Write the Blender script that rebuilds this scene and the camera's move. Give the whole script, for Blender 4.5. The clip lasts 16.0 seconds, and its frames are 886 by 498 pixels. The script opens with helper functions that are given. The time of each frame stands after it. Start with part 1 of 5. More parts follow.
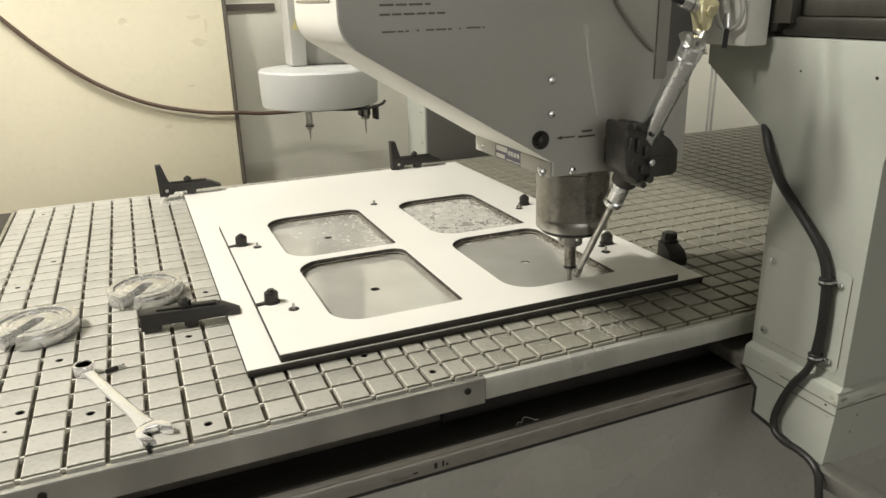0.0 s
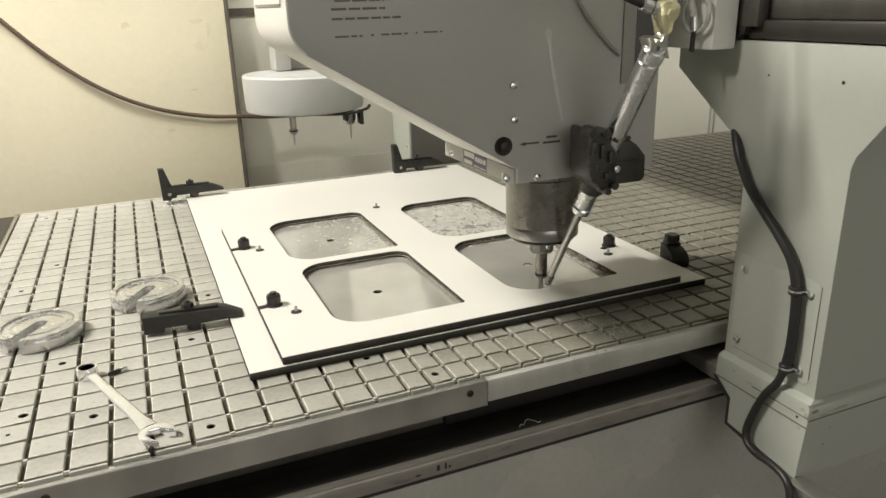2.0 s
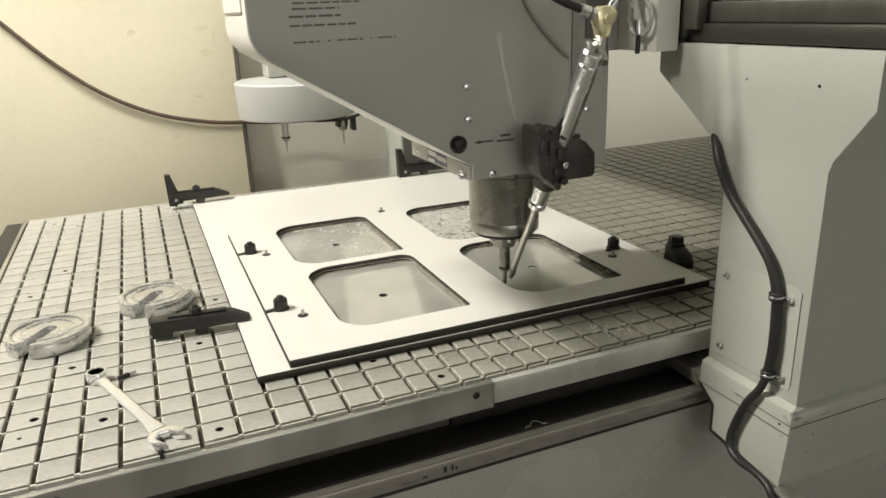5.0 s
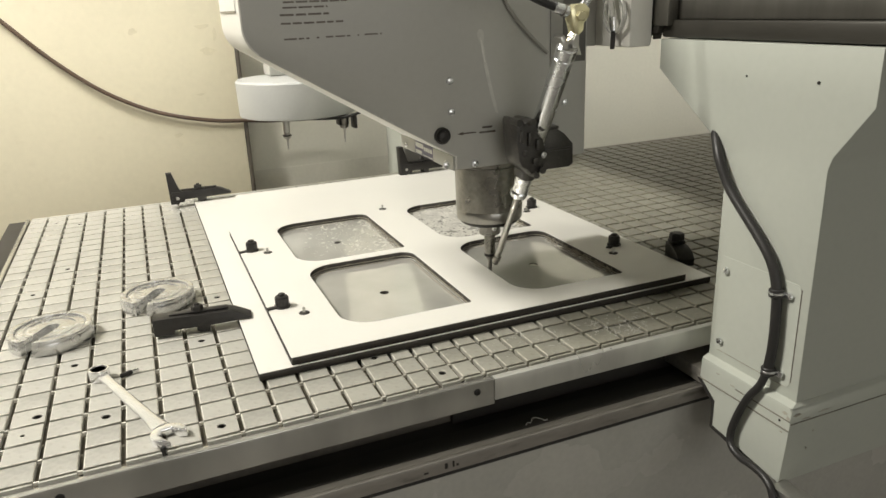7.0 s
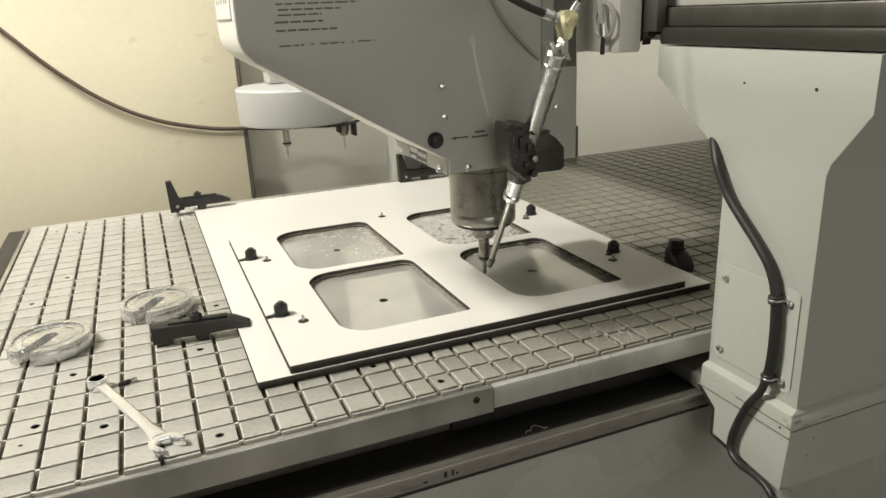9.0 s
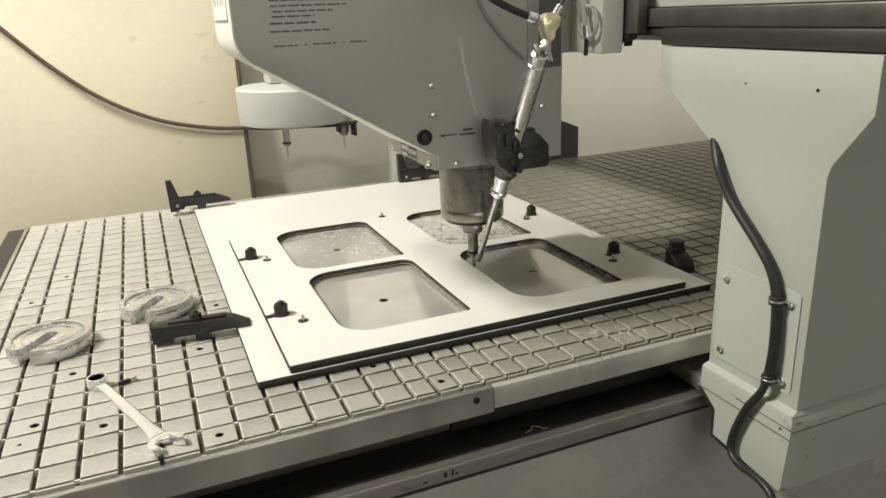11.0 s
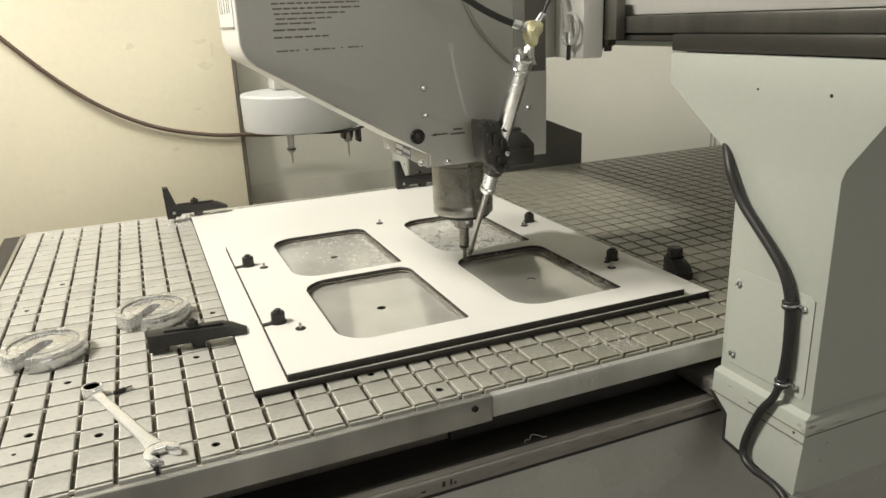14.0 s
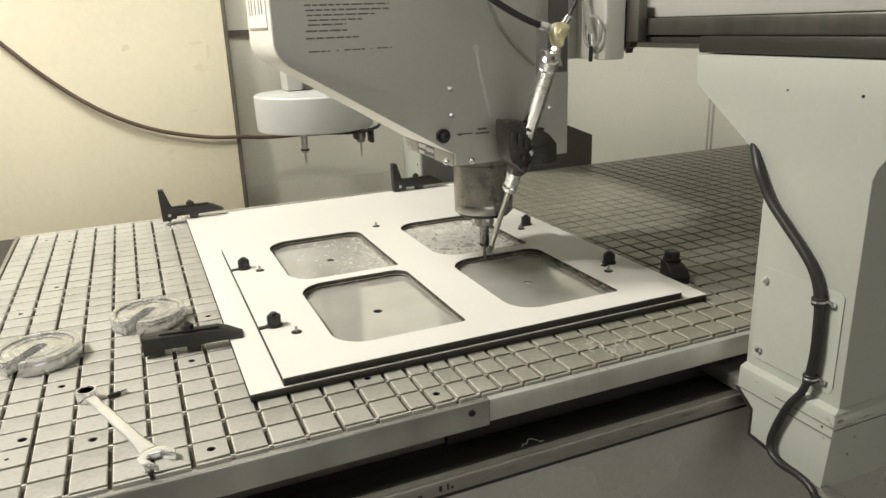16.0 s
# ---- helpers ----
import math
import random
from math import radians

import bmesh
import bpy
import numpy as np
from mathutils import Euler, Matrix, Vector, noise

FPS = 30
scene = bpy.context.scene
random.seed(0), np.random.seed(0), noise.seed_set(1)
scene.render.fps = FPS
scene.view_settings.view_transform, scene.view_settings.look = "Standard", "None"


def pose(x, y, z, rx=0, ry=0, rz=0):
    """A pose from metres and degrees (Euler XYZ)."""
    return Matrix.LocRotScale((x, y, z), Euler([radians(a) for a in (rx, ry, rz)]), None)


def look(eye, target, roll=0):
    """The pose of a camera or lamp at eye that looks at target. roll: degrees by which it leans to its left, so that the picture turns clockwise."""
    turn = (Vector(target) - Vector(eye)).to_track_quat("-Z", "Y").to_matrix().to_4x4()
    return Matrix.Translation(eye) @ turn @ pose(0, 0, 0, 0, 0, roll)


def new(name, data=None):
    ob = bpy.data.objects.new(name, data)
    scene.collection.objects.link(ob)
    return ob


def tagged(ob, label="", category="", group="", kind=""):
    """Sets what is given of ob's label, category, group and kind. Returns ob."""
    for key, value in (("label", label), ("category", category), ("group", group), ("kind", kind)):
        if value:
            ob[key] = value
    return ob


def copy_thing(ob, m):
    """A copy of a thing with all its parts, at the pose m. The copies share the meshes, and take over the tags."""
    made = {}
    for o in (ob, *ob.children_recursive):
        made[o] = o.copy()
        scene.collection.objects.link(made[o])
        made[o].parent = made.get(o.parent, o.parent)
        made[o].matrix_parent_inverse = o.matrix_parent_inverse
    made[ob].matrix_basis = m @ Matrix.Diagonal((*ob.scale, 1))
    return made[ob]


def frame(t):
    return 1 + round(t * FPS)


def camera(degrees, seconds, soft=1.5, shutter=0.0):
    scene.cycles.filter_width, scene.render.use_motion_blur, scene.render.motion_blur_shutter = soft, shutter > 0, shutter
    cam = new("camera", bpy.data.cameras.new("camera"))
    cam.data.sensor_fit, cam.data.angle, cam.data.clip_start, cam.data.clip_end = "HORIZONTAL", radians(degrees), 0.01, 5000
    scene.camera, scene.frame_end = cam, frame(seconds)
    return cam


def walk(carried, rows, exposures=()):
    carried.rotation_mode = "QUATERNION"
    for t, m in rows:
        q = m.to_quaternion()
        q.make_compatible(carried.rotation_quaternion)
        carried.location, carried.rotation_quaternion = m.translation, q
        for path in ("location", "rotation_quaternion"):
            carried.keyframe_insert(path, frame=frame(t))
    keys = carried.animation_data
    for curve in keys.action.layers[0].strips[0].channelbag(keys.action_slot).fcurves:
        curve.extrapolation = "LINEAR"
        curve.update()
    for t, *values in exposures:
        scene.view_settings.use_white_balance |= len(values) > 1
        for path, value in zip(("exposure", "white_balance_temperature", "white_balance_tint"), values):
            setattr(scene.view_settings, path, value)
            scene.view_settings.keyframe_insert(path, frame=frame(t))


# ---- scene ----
cam = camera(63.2, 16.0, soft=1.5)
PATH = [
    (0, (-0.084, -0.696, 1.278), (0.649, 1.045, 0.62), -1.4),
    (0.5, (-0.084, -0.696, 1.276), (0.646, 1.047, 0.62), -1.5),
    (1, (-0.084, -0.696, 1.276), (0.649, 1.046, 0.62), -1.5),
    (1.5, (-0.085, -0.698, 1.277), (0.646, 1.046, 0.623), -1.5),
    (2, (-0.084, -0.697, 1.277), (0.644, 1.049, 0.628), -1.6),
    (2.5, (-0.085, -0.698, 1.274), (0.646, 1.046, 0.625), -1.5),
    (3, (-0.084, -0.7, 1.277), (0.636, 1.049, 0.626), -2.0),
    (3.5, (-0.083, -0.701, 1.278), (0.636, 1.05, 0.631), -2.1),
    (4, (-0.085, -0.702, 1.277), (0.634, 1.049, 0.634), -2.0),
    (6.5, (-0.088, -0.705, 1.279), (0.627, 1.053, 0.647), -2.3),
    (7, (-0.087, -0.706, 1.278), (0.625, 1.048, 0.635), -2.3),
    (7.5, (-0.087, -0.706, 1.277), (0.619, 1.053, 0.638), -2.6),
    (8, (-0.084, -0.706, 1.279), (0.628, 1.052, 0.646), -2.6),
    (8.5, (-0.084, -0.706, 1.278), (0.629, 1.054, 0.65), -2.5),
    (9, (-0.084, -0.706, 1.279), (0.629, 1.055, 0.653), -2.5),
    (11.5, (-0.085, -0.703, 1.278), (0.63, 1.058, 0.653), -2.3),
    (12, (-0.084, -0.7, 1.278), (0.632, 1.062, 0.659), -2.4),
    (12.5, (-0.084, -0.699, 1.279), (0.635, 1.061, 0.658), -2.3),
    (13, (-0.085, -0.7, 1.279), (0.639, 1.057, 0.654), -2.1),
    (13.5, (-0.083, -0.7, 1.279), (0.64, 1.059, 0.66), -2.4),
    (14, (-0.084, -0.7, 1.278), (0.64, 1.062, 0.67), -2.3),
    (14.5, (-0.082, -0.698, 1.279), (0.638, 1.067, 0.674), -2.4),
    (15, (-0.083, -0.697, 1.279), (0.645, 1.065, 0.674), -2.3),
    (15.5, (-0.085, -0.696, 1.278), (0.645, 1.067, 0.679), -2.2),
    (16, (-0.084, -0.696, 1.278), (0.652, 1.064, 0.676), -2.1),
]
walk(cam, [(t, look(e, g, r)) for t, e, g, r in PATH])


# world, lamps, exposure
TOP = 0.85          # height of the table top
world = bpy.data.worlds.new("world")
scene.world = world
world.use_nodes = True
world.node_tree.nodes["Background"].inputs[0].default_value = (0.9, 0.92, 1.0, 1)
world.node_tree.nodes["Background"].inputs[1].default_value = 0.05
scene.view_settings.exposure = 0.0


def lamp(name, at, target, size, size_y, watts, colour):
    data = bpy.data.lights.new(name, "AREA")
    data.shape, data.size, data.size_y = "RECTANGLE", size, size_y
    data.energy, data.color = watts, colour
    ob = new(name, data)
    ob.matrix_world = look(at, target)
    return ob


KEY_AT = (-3.02, 1.275, 4.615)          # high-bay lamp far up in the hall
WALL_FILL_AT = (1.15, 0.95, 2.45)         # unseen fill for the back wall, added along it
SIDE_AT = (-1.30, 0.25, 2.9)         # unseen side lamp, placed by the board's shadow on the wall
# Unseen fill from the camera's side, set in an added wall opening.
FRONT_FILL_AT = (0.3, -4.02, 1.7)
lamp("key_light", KEY_AT, (0.4, 0.3, 0.9), 0.48, 0.48, 222, (1.0, 0.955, 0.87))
strip = lamp("wall_fill_light", WALL_FILL_AT, (WALL_FILL_AT[0], 1.80, 0.95), 4.4, 0.10, 8.5, (1.0, 0.965, 0.89))
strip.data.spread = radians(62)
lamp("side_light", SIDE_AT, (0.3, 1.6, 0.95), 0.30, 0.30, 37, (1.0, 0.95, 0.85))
lamp("front_fill_light", (FRONT_FILL_AT[0], FRONT_FILL_AT[1] - 0.04, FRONT_FILL_AT[2]), (FRONT_FILL_AT[0], 0, FRONT_FILL_AT[2]), 2.2, 1.4, 21, (1.0, 0.985, 0.94))

# materials


def mat(name, colour, rough=0.5, metal=0.0, var=0.12, scale=6.0, fine=120.0, bump=0.05, rough_var=0.1,
        speck=0.0, speck_colour=(0.05, 0.045, 0.04), island=0.0, stretch=(1, 1, 1)):
    """Paint, plastic or metal with cloudy and fine variation, worn roughness and a fine relief."""
    m = bpy.data.materials.new(name)
    m.use_nodes = True
    nt = m.node_tree
    n, l = nt.nodes, nt.links
    b = n["Principled BSDF"]
    tc = n.new("ShaderNodeTexCoord")
    mp = n.new("ShaderNodeMapping")
    mp.inputs["Scale"].default_value = stretch
    l.new(tc.outputs["Object"], mp.inputs["Vector"])
    big, small = n.new("ShaderNodeTexNoise"), n.new("ShaderNodeTexNoise")
    big.inputs["Scale"].default_value, big.inputs["Detail"].default_value = scale, 5
    small.inputs["Scale"].default_value, small.inputs["Detail"].default_value = fine, 3
    for t in (big, small):
        l.new(mp.outputs["Vector"], t.inputs["Vector"])
    add = n.new("ShaderNodeMath")
    add.operation = "MULTIPLY_ADD"
    l.new(small.outputs["Fac"], add.inputs[0])
    add.inputs[1].default_value = 0.4
    l.new(big.outputs["Fac"], add.inputs[2])
    if island:
        info = n.new("ShaderNodeObjectInfo")
        geo = n.new("ShaderNodeNewGeometry")
        mixr = n.new("ShaderNodeMath")
        mixr.operation = "ADD"
        l.new(info.outputs["Random"], mixr.inputs[0])
        l.new(geo.outputs["Random Per Island"], mixr.inputs[1])
        add2 = n.new("ShaderNodeMath")
        add2.operation = "MULTIPLY_ADD"
        l.new(mixr.outputs[0], add2.inputs[0])
        add2.inputs[1].default_value = island
        l.new(add.outputs[0], add2.inputs[2])
        add = add2
    ramp = n.new("ShaderNodeValToRGB")
    ramp.color_ramp.elements[0].position, ramp.color_ramp.elements[1].position = 0.4, 1.0 + island
    ramp.color_ramp.elements[0].color = (*[c * (1 - var) for c in colour], 1)
    ramp.color_ramp.elements[1].color = (*[min(1, c * (1 + var)) for c in colour], 1)
    l.new(add.outputs[0], ramp.inputs[0])
    out = ramp.outputs[0]
    if speck:
        sp = n.new("ShaderNodeTexNoise")
        sp.inputs["Scale"].default_value, sp.inputs["Detail"].default_value = fine * 0.45, 4
        l.new(mp.outputs["Vector"], sp.inputs["Vector"])
        sr = n.new("ShaderNodeValToRGB")
        sr.color_ramp.elements[0].position, sr.color_ramp.elements[1].position = 0.60, 0.74
        sr.color_ramp.elements[0].color, sr.color_ramp.elements[1].color = (0, 0, 0, 1), (speck, speck, speck, 1)
        l.new(sp.outputs["Fac"], sr.inputs[0])
        mx = n.new("ShaderNodeMix")
        mx.data_type = "RGBA"
        l.new(sr.outputs[0], mx.inputs[0])
        l.new(out, mx.inputs[6])
        mx.inputs[7].default_value = (*speck_colour, 1)
        out = mx.outputs[2]
    l.new(out, b.inputs["Base Color"])
    b.inputs["Metallic"].default_value = metal
    rr = n.new("ShaderNodeMapRange")
    rr.inputs["To Min"].default_value, rr.inputs["To Max"].default_value = max(0.03, rough - rough_var), min(1, rough + rough_var)
    l.new(big.outputs["Fac"], rr.inputs["Value"])
    l.new(rr.outputs[0], b.inputs["Roughness"])
    bp = n.new("ShaderNodeBump")
    bp.inputs["Strength"].default_value, bp.inputs["Distance"].default_value = bump, 0.002
    l.new(small.outputs["Fac"], bp.inputs["Height"])
    l.new(bp.outputs[0], b.inputs["Normal"])
    return m


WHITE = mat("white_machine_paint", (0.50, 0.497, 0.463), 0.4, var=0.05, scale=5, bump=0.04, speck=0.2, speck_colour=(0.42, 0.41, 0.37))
# Lighter white: light on the carriage and front faces is put into the colour.
LIT_WHITE = mat("lit_white_paint", (0.80, 0.79, 0.74), 0.4, var=0.05, scale=5, bump=0.04)
DRUM = mat("drum_paint", (0.51, 0.52, 0.505), 0.4, var=0.05, scale=6, bump=0.03, speck=0.1, speck_colour=(0.42, 0.41, 0.37))
PAINT = mat("machine_paint", (0.43, 0.45, 0.40), 0.42, var=0.05, scale=4, bump=0.03, speck=0.06, speck_colour=(0.33, 0.32, 0.28))
PAINT_GREY = mat("grey_paint", (0.44, 0.435, 0.40), 0.4, var=0.07, scale=4, bump=0.05, speck=0.2, speck_colour=(0.3, 0.29, 0.26))
PANEL_GREY = mat("base_panel_paint", (0.43, 0.425, 0.39), 0.24, var=0.14, scale=5, bump=0.03, rough_var=0.22)
STRIP_GREY = mat("strip_and_shadow_grey", (0.33, 0.325, 0.295), 0.45, var=0.10, scale=12)
PRINT = mat("faded_print", (0.20, 0.175, 0.155), 0.6, var=0.15, scale=200)
TRUCK_GREY = mat("truck_paint", (0.115, 0.112, 0.10), 0.5, var=0.1, scale=5)
PHENOLIC = mat("phenolic_tile", (0.365, 0.36, 0.328), 0.36, var=0.32, scale=22, fine=160, bump=0.12, speck=0.6, speck_colour=(0.25, 0.235, 0.19), island=0.28)
PHENOLIC.node_tree.nodes["Principled BSDF"].inputs["Specular IOR Level"].default_value = 0.6
GROOVE = mat("groove_brown", (0.125, 0.112, 0.082), 0.8, var=0.4, scale=40, fine=300, bump=0.3)
SAWN = mat("pale_sawn_edge", (0.72, 0.70, 0.63), 0.6, var=0.35, scale=120, fine=500, bump=0.3)


def soil_and_falloff(m, colour):
    """Browns and darkens towards +X: soiling, and lamp falloff put into the colour."""
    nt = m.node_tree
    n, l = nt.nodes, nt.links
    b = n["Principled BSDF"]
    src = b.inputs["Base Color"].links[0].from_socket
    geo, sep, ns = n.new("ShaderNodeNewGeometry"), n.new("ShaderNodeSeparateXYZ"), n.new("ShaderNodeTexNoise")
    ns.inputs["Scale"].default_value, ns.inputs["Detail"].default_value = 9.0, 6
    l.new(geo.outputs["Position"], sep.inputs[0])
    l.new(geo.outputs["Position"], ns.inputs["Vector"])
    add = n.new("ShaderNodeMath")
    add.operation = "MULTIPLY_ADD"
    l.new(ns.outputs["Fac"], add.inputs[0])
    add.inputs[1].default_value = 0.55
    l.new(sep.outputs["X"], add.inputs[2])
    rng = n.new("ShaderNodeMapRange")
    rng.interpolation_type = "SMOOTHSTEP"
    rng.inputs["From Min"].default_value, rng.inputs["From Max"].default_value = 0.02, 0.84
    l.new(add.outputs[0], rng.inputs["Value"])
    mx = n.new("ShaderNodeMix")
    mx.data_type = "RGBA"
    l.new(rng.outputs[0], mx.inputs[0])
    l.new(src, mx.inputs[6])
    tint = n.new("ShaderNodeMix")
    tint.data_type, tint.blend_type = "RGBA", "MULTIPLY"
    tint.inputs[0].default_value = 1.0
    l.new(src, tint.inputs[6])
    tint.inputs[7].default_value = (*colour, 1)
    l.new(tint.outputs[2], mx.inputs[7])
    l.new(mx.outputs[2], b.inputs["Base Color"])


soil_and_falloff(PHENOLIC, (0.54, 0.535, 0.475))
soil_and_falloff(SAWN, (0.46, 0.445, 0.39))
soil_and_falloff(GROOVE, (0.30, 0.28, 0.25))
ALUMINIUM = mat("table_edge_aluminium", (0.56, 0.555, 0.515), 0.21, metal=0.7, var=0.45, scale=5, fine=14, stretch=(1, 0.4, 0.4), bump=0.04)
EDGE = mat("pale_edge_aluminium", (0.63, 0.63, 0.58), 0.30, metal=0.5, var=0.30, scale=5, fine=30, stretch=(1, 0.4, 0.4), bump=0.03)
STEEL = mat("machined_steel", (0.50, 0.49, 0.46), 0.32, metal=0.9, var=0.15, scale=20, fine=300, stretch=(0.2, 1, 1))
CHROME = mat("polished_chrome", (0.78, 0.79, 0.80), 0.26, metal=1.0, var=0.06, scale=30, fine=300)
SATIN = mat("satin_chrome", (0.93, 0.93, 0.94), 0.15, metal=0.82, var=0.08, scale=30, fine=300)
CAST = mat("cast_iron_silver", (0.64, 0.64, 0.63), 0.26, metal=0.78, var=0.18, scale=40, fine=260, bump=0.10)
BLACK = mat("black_oxide", (0.028, 0.026, 0.024), 0.42, metal=0.2, var=0.4, scale=40, fine=300, bump=0.2)
MOULDED = mat("moulded_plastic", (0.042, 0.039, 0.034), 0.36, var=0.45, scale=50, fine=300, bump=0.35, speck=0.35, speck_colour=(0.11, 0.10, 0.08))
RUBBER = mat("black_rubber", (0.020, 0.019, 0.018), 0.48, var=0.3, scale=30, fine=300)
CORE = mat("black_sheet_core", (0.030, 0.026, 0.021), 0.75, var=0.4, scale=60, fine=400, bump=0.3)
SKIN = mat("white_sheet_skin", (0.80, 0.79, 0.74), 0.38, var=0.03, scale=6, fine=300, bump=0.02)
FLOORP = mat("grey_cutout_plastic", (0.73, 0.72, 0.67), 0.09, metal=0.56, var=0.08, scale=14, fine=13, bump=0.16, rough_var=0.04)
FLOORP.node_tree.nodes["Principled BSDF"].inputs["Specular IOR Level"].default_value = 0.9
# thin dust and loose chips
FILM = mat("dust_film", (0.52, 0.51, 0.47), 0.75, var=0.2, scale=60, fine=400, bump=0.3)
CHIP = mat("white_chip", (0.74, 0.73, 0.68), 0.5, var=0.15, scale=90, fine=500)
NOSE = mat("worn_nose_ring", (0.37, 0.36, 0.335), 0.30, metal=0.9, var=0.25, scale=18, fine=240, bump=0.05)
SPINDLE = mat("spindle_steel", (0.30, 0.288, 0.258), 0.29, metal=0.8, var=0.42, scale=16, fine=150, bump=0.03, speck=0.35, speck_colour=(0.12, 0.1, 0.07))
CLEAR = mat("clear_hose", (0.62, 0.62, 0.58), 0.16, metal=0.3, var=0.25, scale=120, fine=500)
BRASS = mat("brass", (0.86, 0.80, 0.52), 0.24, metal=0.6, var=0.15, scale=40, fine=300)
# Black of the end beam, also used as painted shade under the bed.
BEAM_AND_SHADE = mat("black_beam_and_shade", (0.030, 0.027, 0.023), 0.6, var=0.3, scale=10)
# The recess's shade is put into this dark colour.
DARK = mat("recess_shade", (0.145, 0.132, 0.112), 0.36, var=0.4, scale=10)
RAILDIRT = mat("oily_rail", (0.29, 0.272, 0.245), 0.36, metal=0.3, var=0.3, scale=12, fine=160, stretch=(0.25, 1, 1), speck=0.5)
OILY = mat("oily_brown_steel", (0.052, 0.049, 0.041), 0.45, metal=0.4, var=0.25, scale=14, fine=160, stretch=(1, 0.25, 1), speck=0.4)
RAILTOP = mat("oily_rail_top", (0.26, 0.245, 0.218), 0.40, metal=0.3, var=0.35, scale=10, fine=120, stretch=(0.25, 1, 1), speck=0.5)
WAY = mat("worn_way_steel", (0.100, 0.096, 0.083), 0.36, metal=0.5, var=0.55, scale=7, fine=60, stretch=(1, 0.8, 0.15))
BROWN = mat("brown_hose", (0.10, 0.065, 0.045), 0.4, var=0.2, scale=20)
BOARD = mat("cream_board", (0.67, 0.62, 0.465), 0.55, var=0.07, scale=2.2, fine=60, bump=0.03, speck=0.12, speck_colour=(0.5, 0.44, 0.3))
EDGE_SHADE = mat("board_edge_shade", (0.085, 0.073, 0.055), 0.6, var=0.15, scale=20)
SMUDGE = mat("smudged_board", (0.615, 0.565, 0.41), 0.6, var=0.08, scale=30, fine=120)
WALLM = mat("wall_paint", (0.70, 0.688, 0.595), 0.7, var=0.07, scale=1.8, fine=80, bump=0.03)
WALL_SHADE = mat("shaded_wall_paint", (0.66, 0.645, 0.56), 0.7, var=0.10, scale=9, fine=80, bump=0.08)
WALLD = mat("dull_wall_paint", (0.56, 0.545, 0.50), 0.8, var=0.08, scale=1.5)
CEILM = mat("ceiling_paint", (0.22, 0.215, 0.20), 0.8, var=0.04, scale=2)
CONCRETE = mat("concrete", (0.22, 0.21, 0.195), 0.7, var=0.2, scale=3, fine=90, bump=0.15)
GRIME = mat("dried_grime", (0.30, 0.275, 0.22), 0.6, var=0.3, scale=60, fine=300)
STAIN = mat("oil_stain", (0.33, 0.315, 0.265), 0.5, var=0.25, scale=60, fine=300)
SEAM = mat("dirty_seam", (0.20, 0.19, 0.16), 0.7, var=0.3, scale=60)
SCUFF = mat("scuffed_paint", (0.60, 0.595, 0.555), 0.45, var=0.10, scale=60, fine=300)
INK = mat("dark_print", (0.115, 0.095, 0.08), 0.6, var=0.1)
LABEL_WHITE = mat("label_white", (0.80, 0.80, 0.77), 0.45, var=0.05)
LABEL_BLUE = mat("label_blue", (0.17, 0.16, 0.235), 0.45, var=0.1)
YELLOW = mat("warning_yellow", (0.66, 0.60, 0.28), 0.5, var=0.05)
GLOW = bpy.data.materials.new("lamp_glow")
GLOW.use_nodes = True
GLOW.node_tree.nodes["Principled BSDF"].inputs["Emission Color"].default_value = (1, 0.96, 0.86, 1)
GLOW.node_tree.nodes["Principled BSDF"].inputs["Emission Strength"].default_value = 6.0

# mesh helpers: all places in world metres; a part is stored in its thing's own space
BASE = {}


def thing(name, at, label, category, group="", kind=""):
    ob = new(name)
    ob.location = at
    ob.empty_display_size = 0.05
    BASE[ob] = Vector(at)
    return tagged(ob, label, category, group, kind)


def finish(me, material, smooth):
    me.materials.clear()
    me.materials.append(material)
    if smooth:
        for p in me.polygons:
            p.use_smooth = True
        me.set_sharp_from_angle(angle=radians(38))


def part(name, bm, material, parent=None, label="", smooth=True):
    """One mesh object under a thing or a part (or on its own)."""
    if isinstance(bm, bpy.types.Mesh):
        me = bm
        me.name = name
    else:
        me = bpy.data.meshes.new(name)
        bm.to_mesh(me)
        bm.free()
    if parent is not None:
        me.transform(Matrix.Translation(-BASE[parent]))
    finish(me, material, smooth)
    ob = new(name, me)
    if parent is not None:
        ob.parent = parent
        BASE[ob] = BASE[parent]
    if label:
        tagged(ob, label)
    return ob


def box(x0, y0, z0, x1, y1, z1, bevel=0.0, seg=2, bm=None, m=None):
    own = bm is None
    bm = bmesh.new() if own else bm
    g = bmesh.ops.create_cube(bm, size=1)
    vs = g["verts"]
    for v in vs:
        v.co = Vector(((x0 + x1) / 2 + v.co.x * (x1 - x0), (y0 + y1) / 2 + v.co.y * (y1 - y0), (z0 + z1) / 2 + v.co.z * (z1 - z0)))
    if m is not None:
        bmesh.ops.transform(bm, matrix=m, verts=vs)
    if bevel:
        es = {e for v in vs for e in v.link_edges}
        bmesh.ops.bevel(bm, geom=list(es), offset=bevel, segments=seg, affect="EDGES", profile=0.5)
    return bm


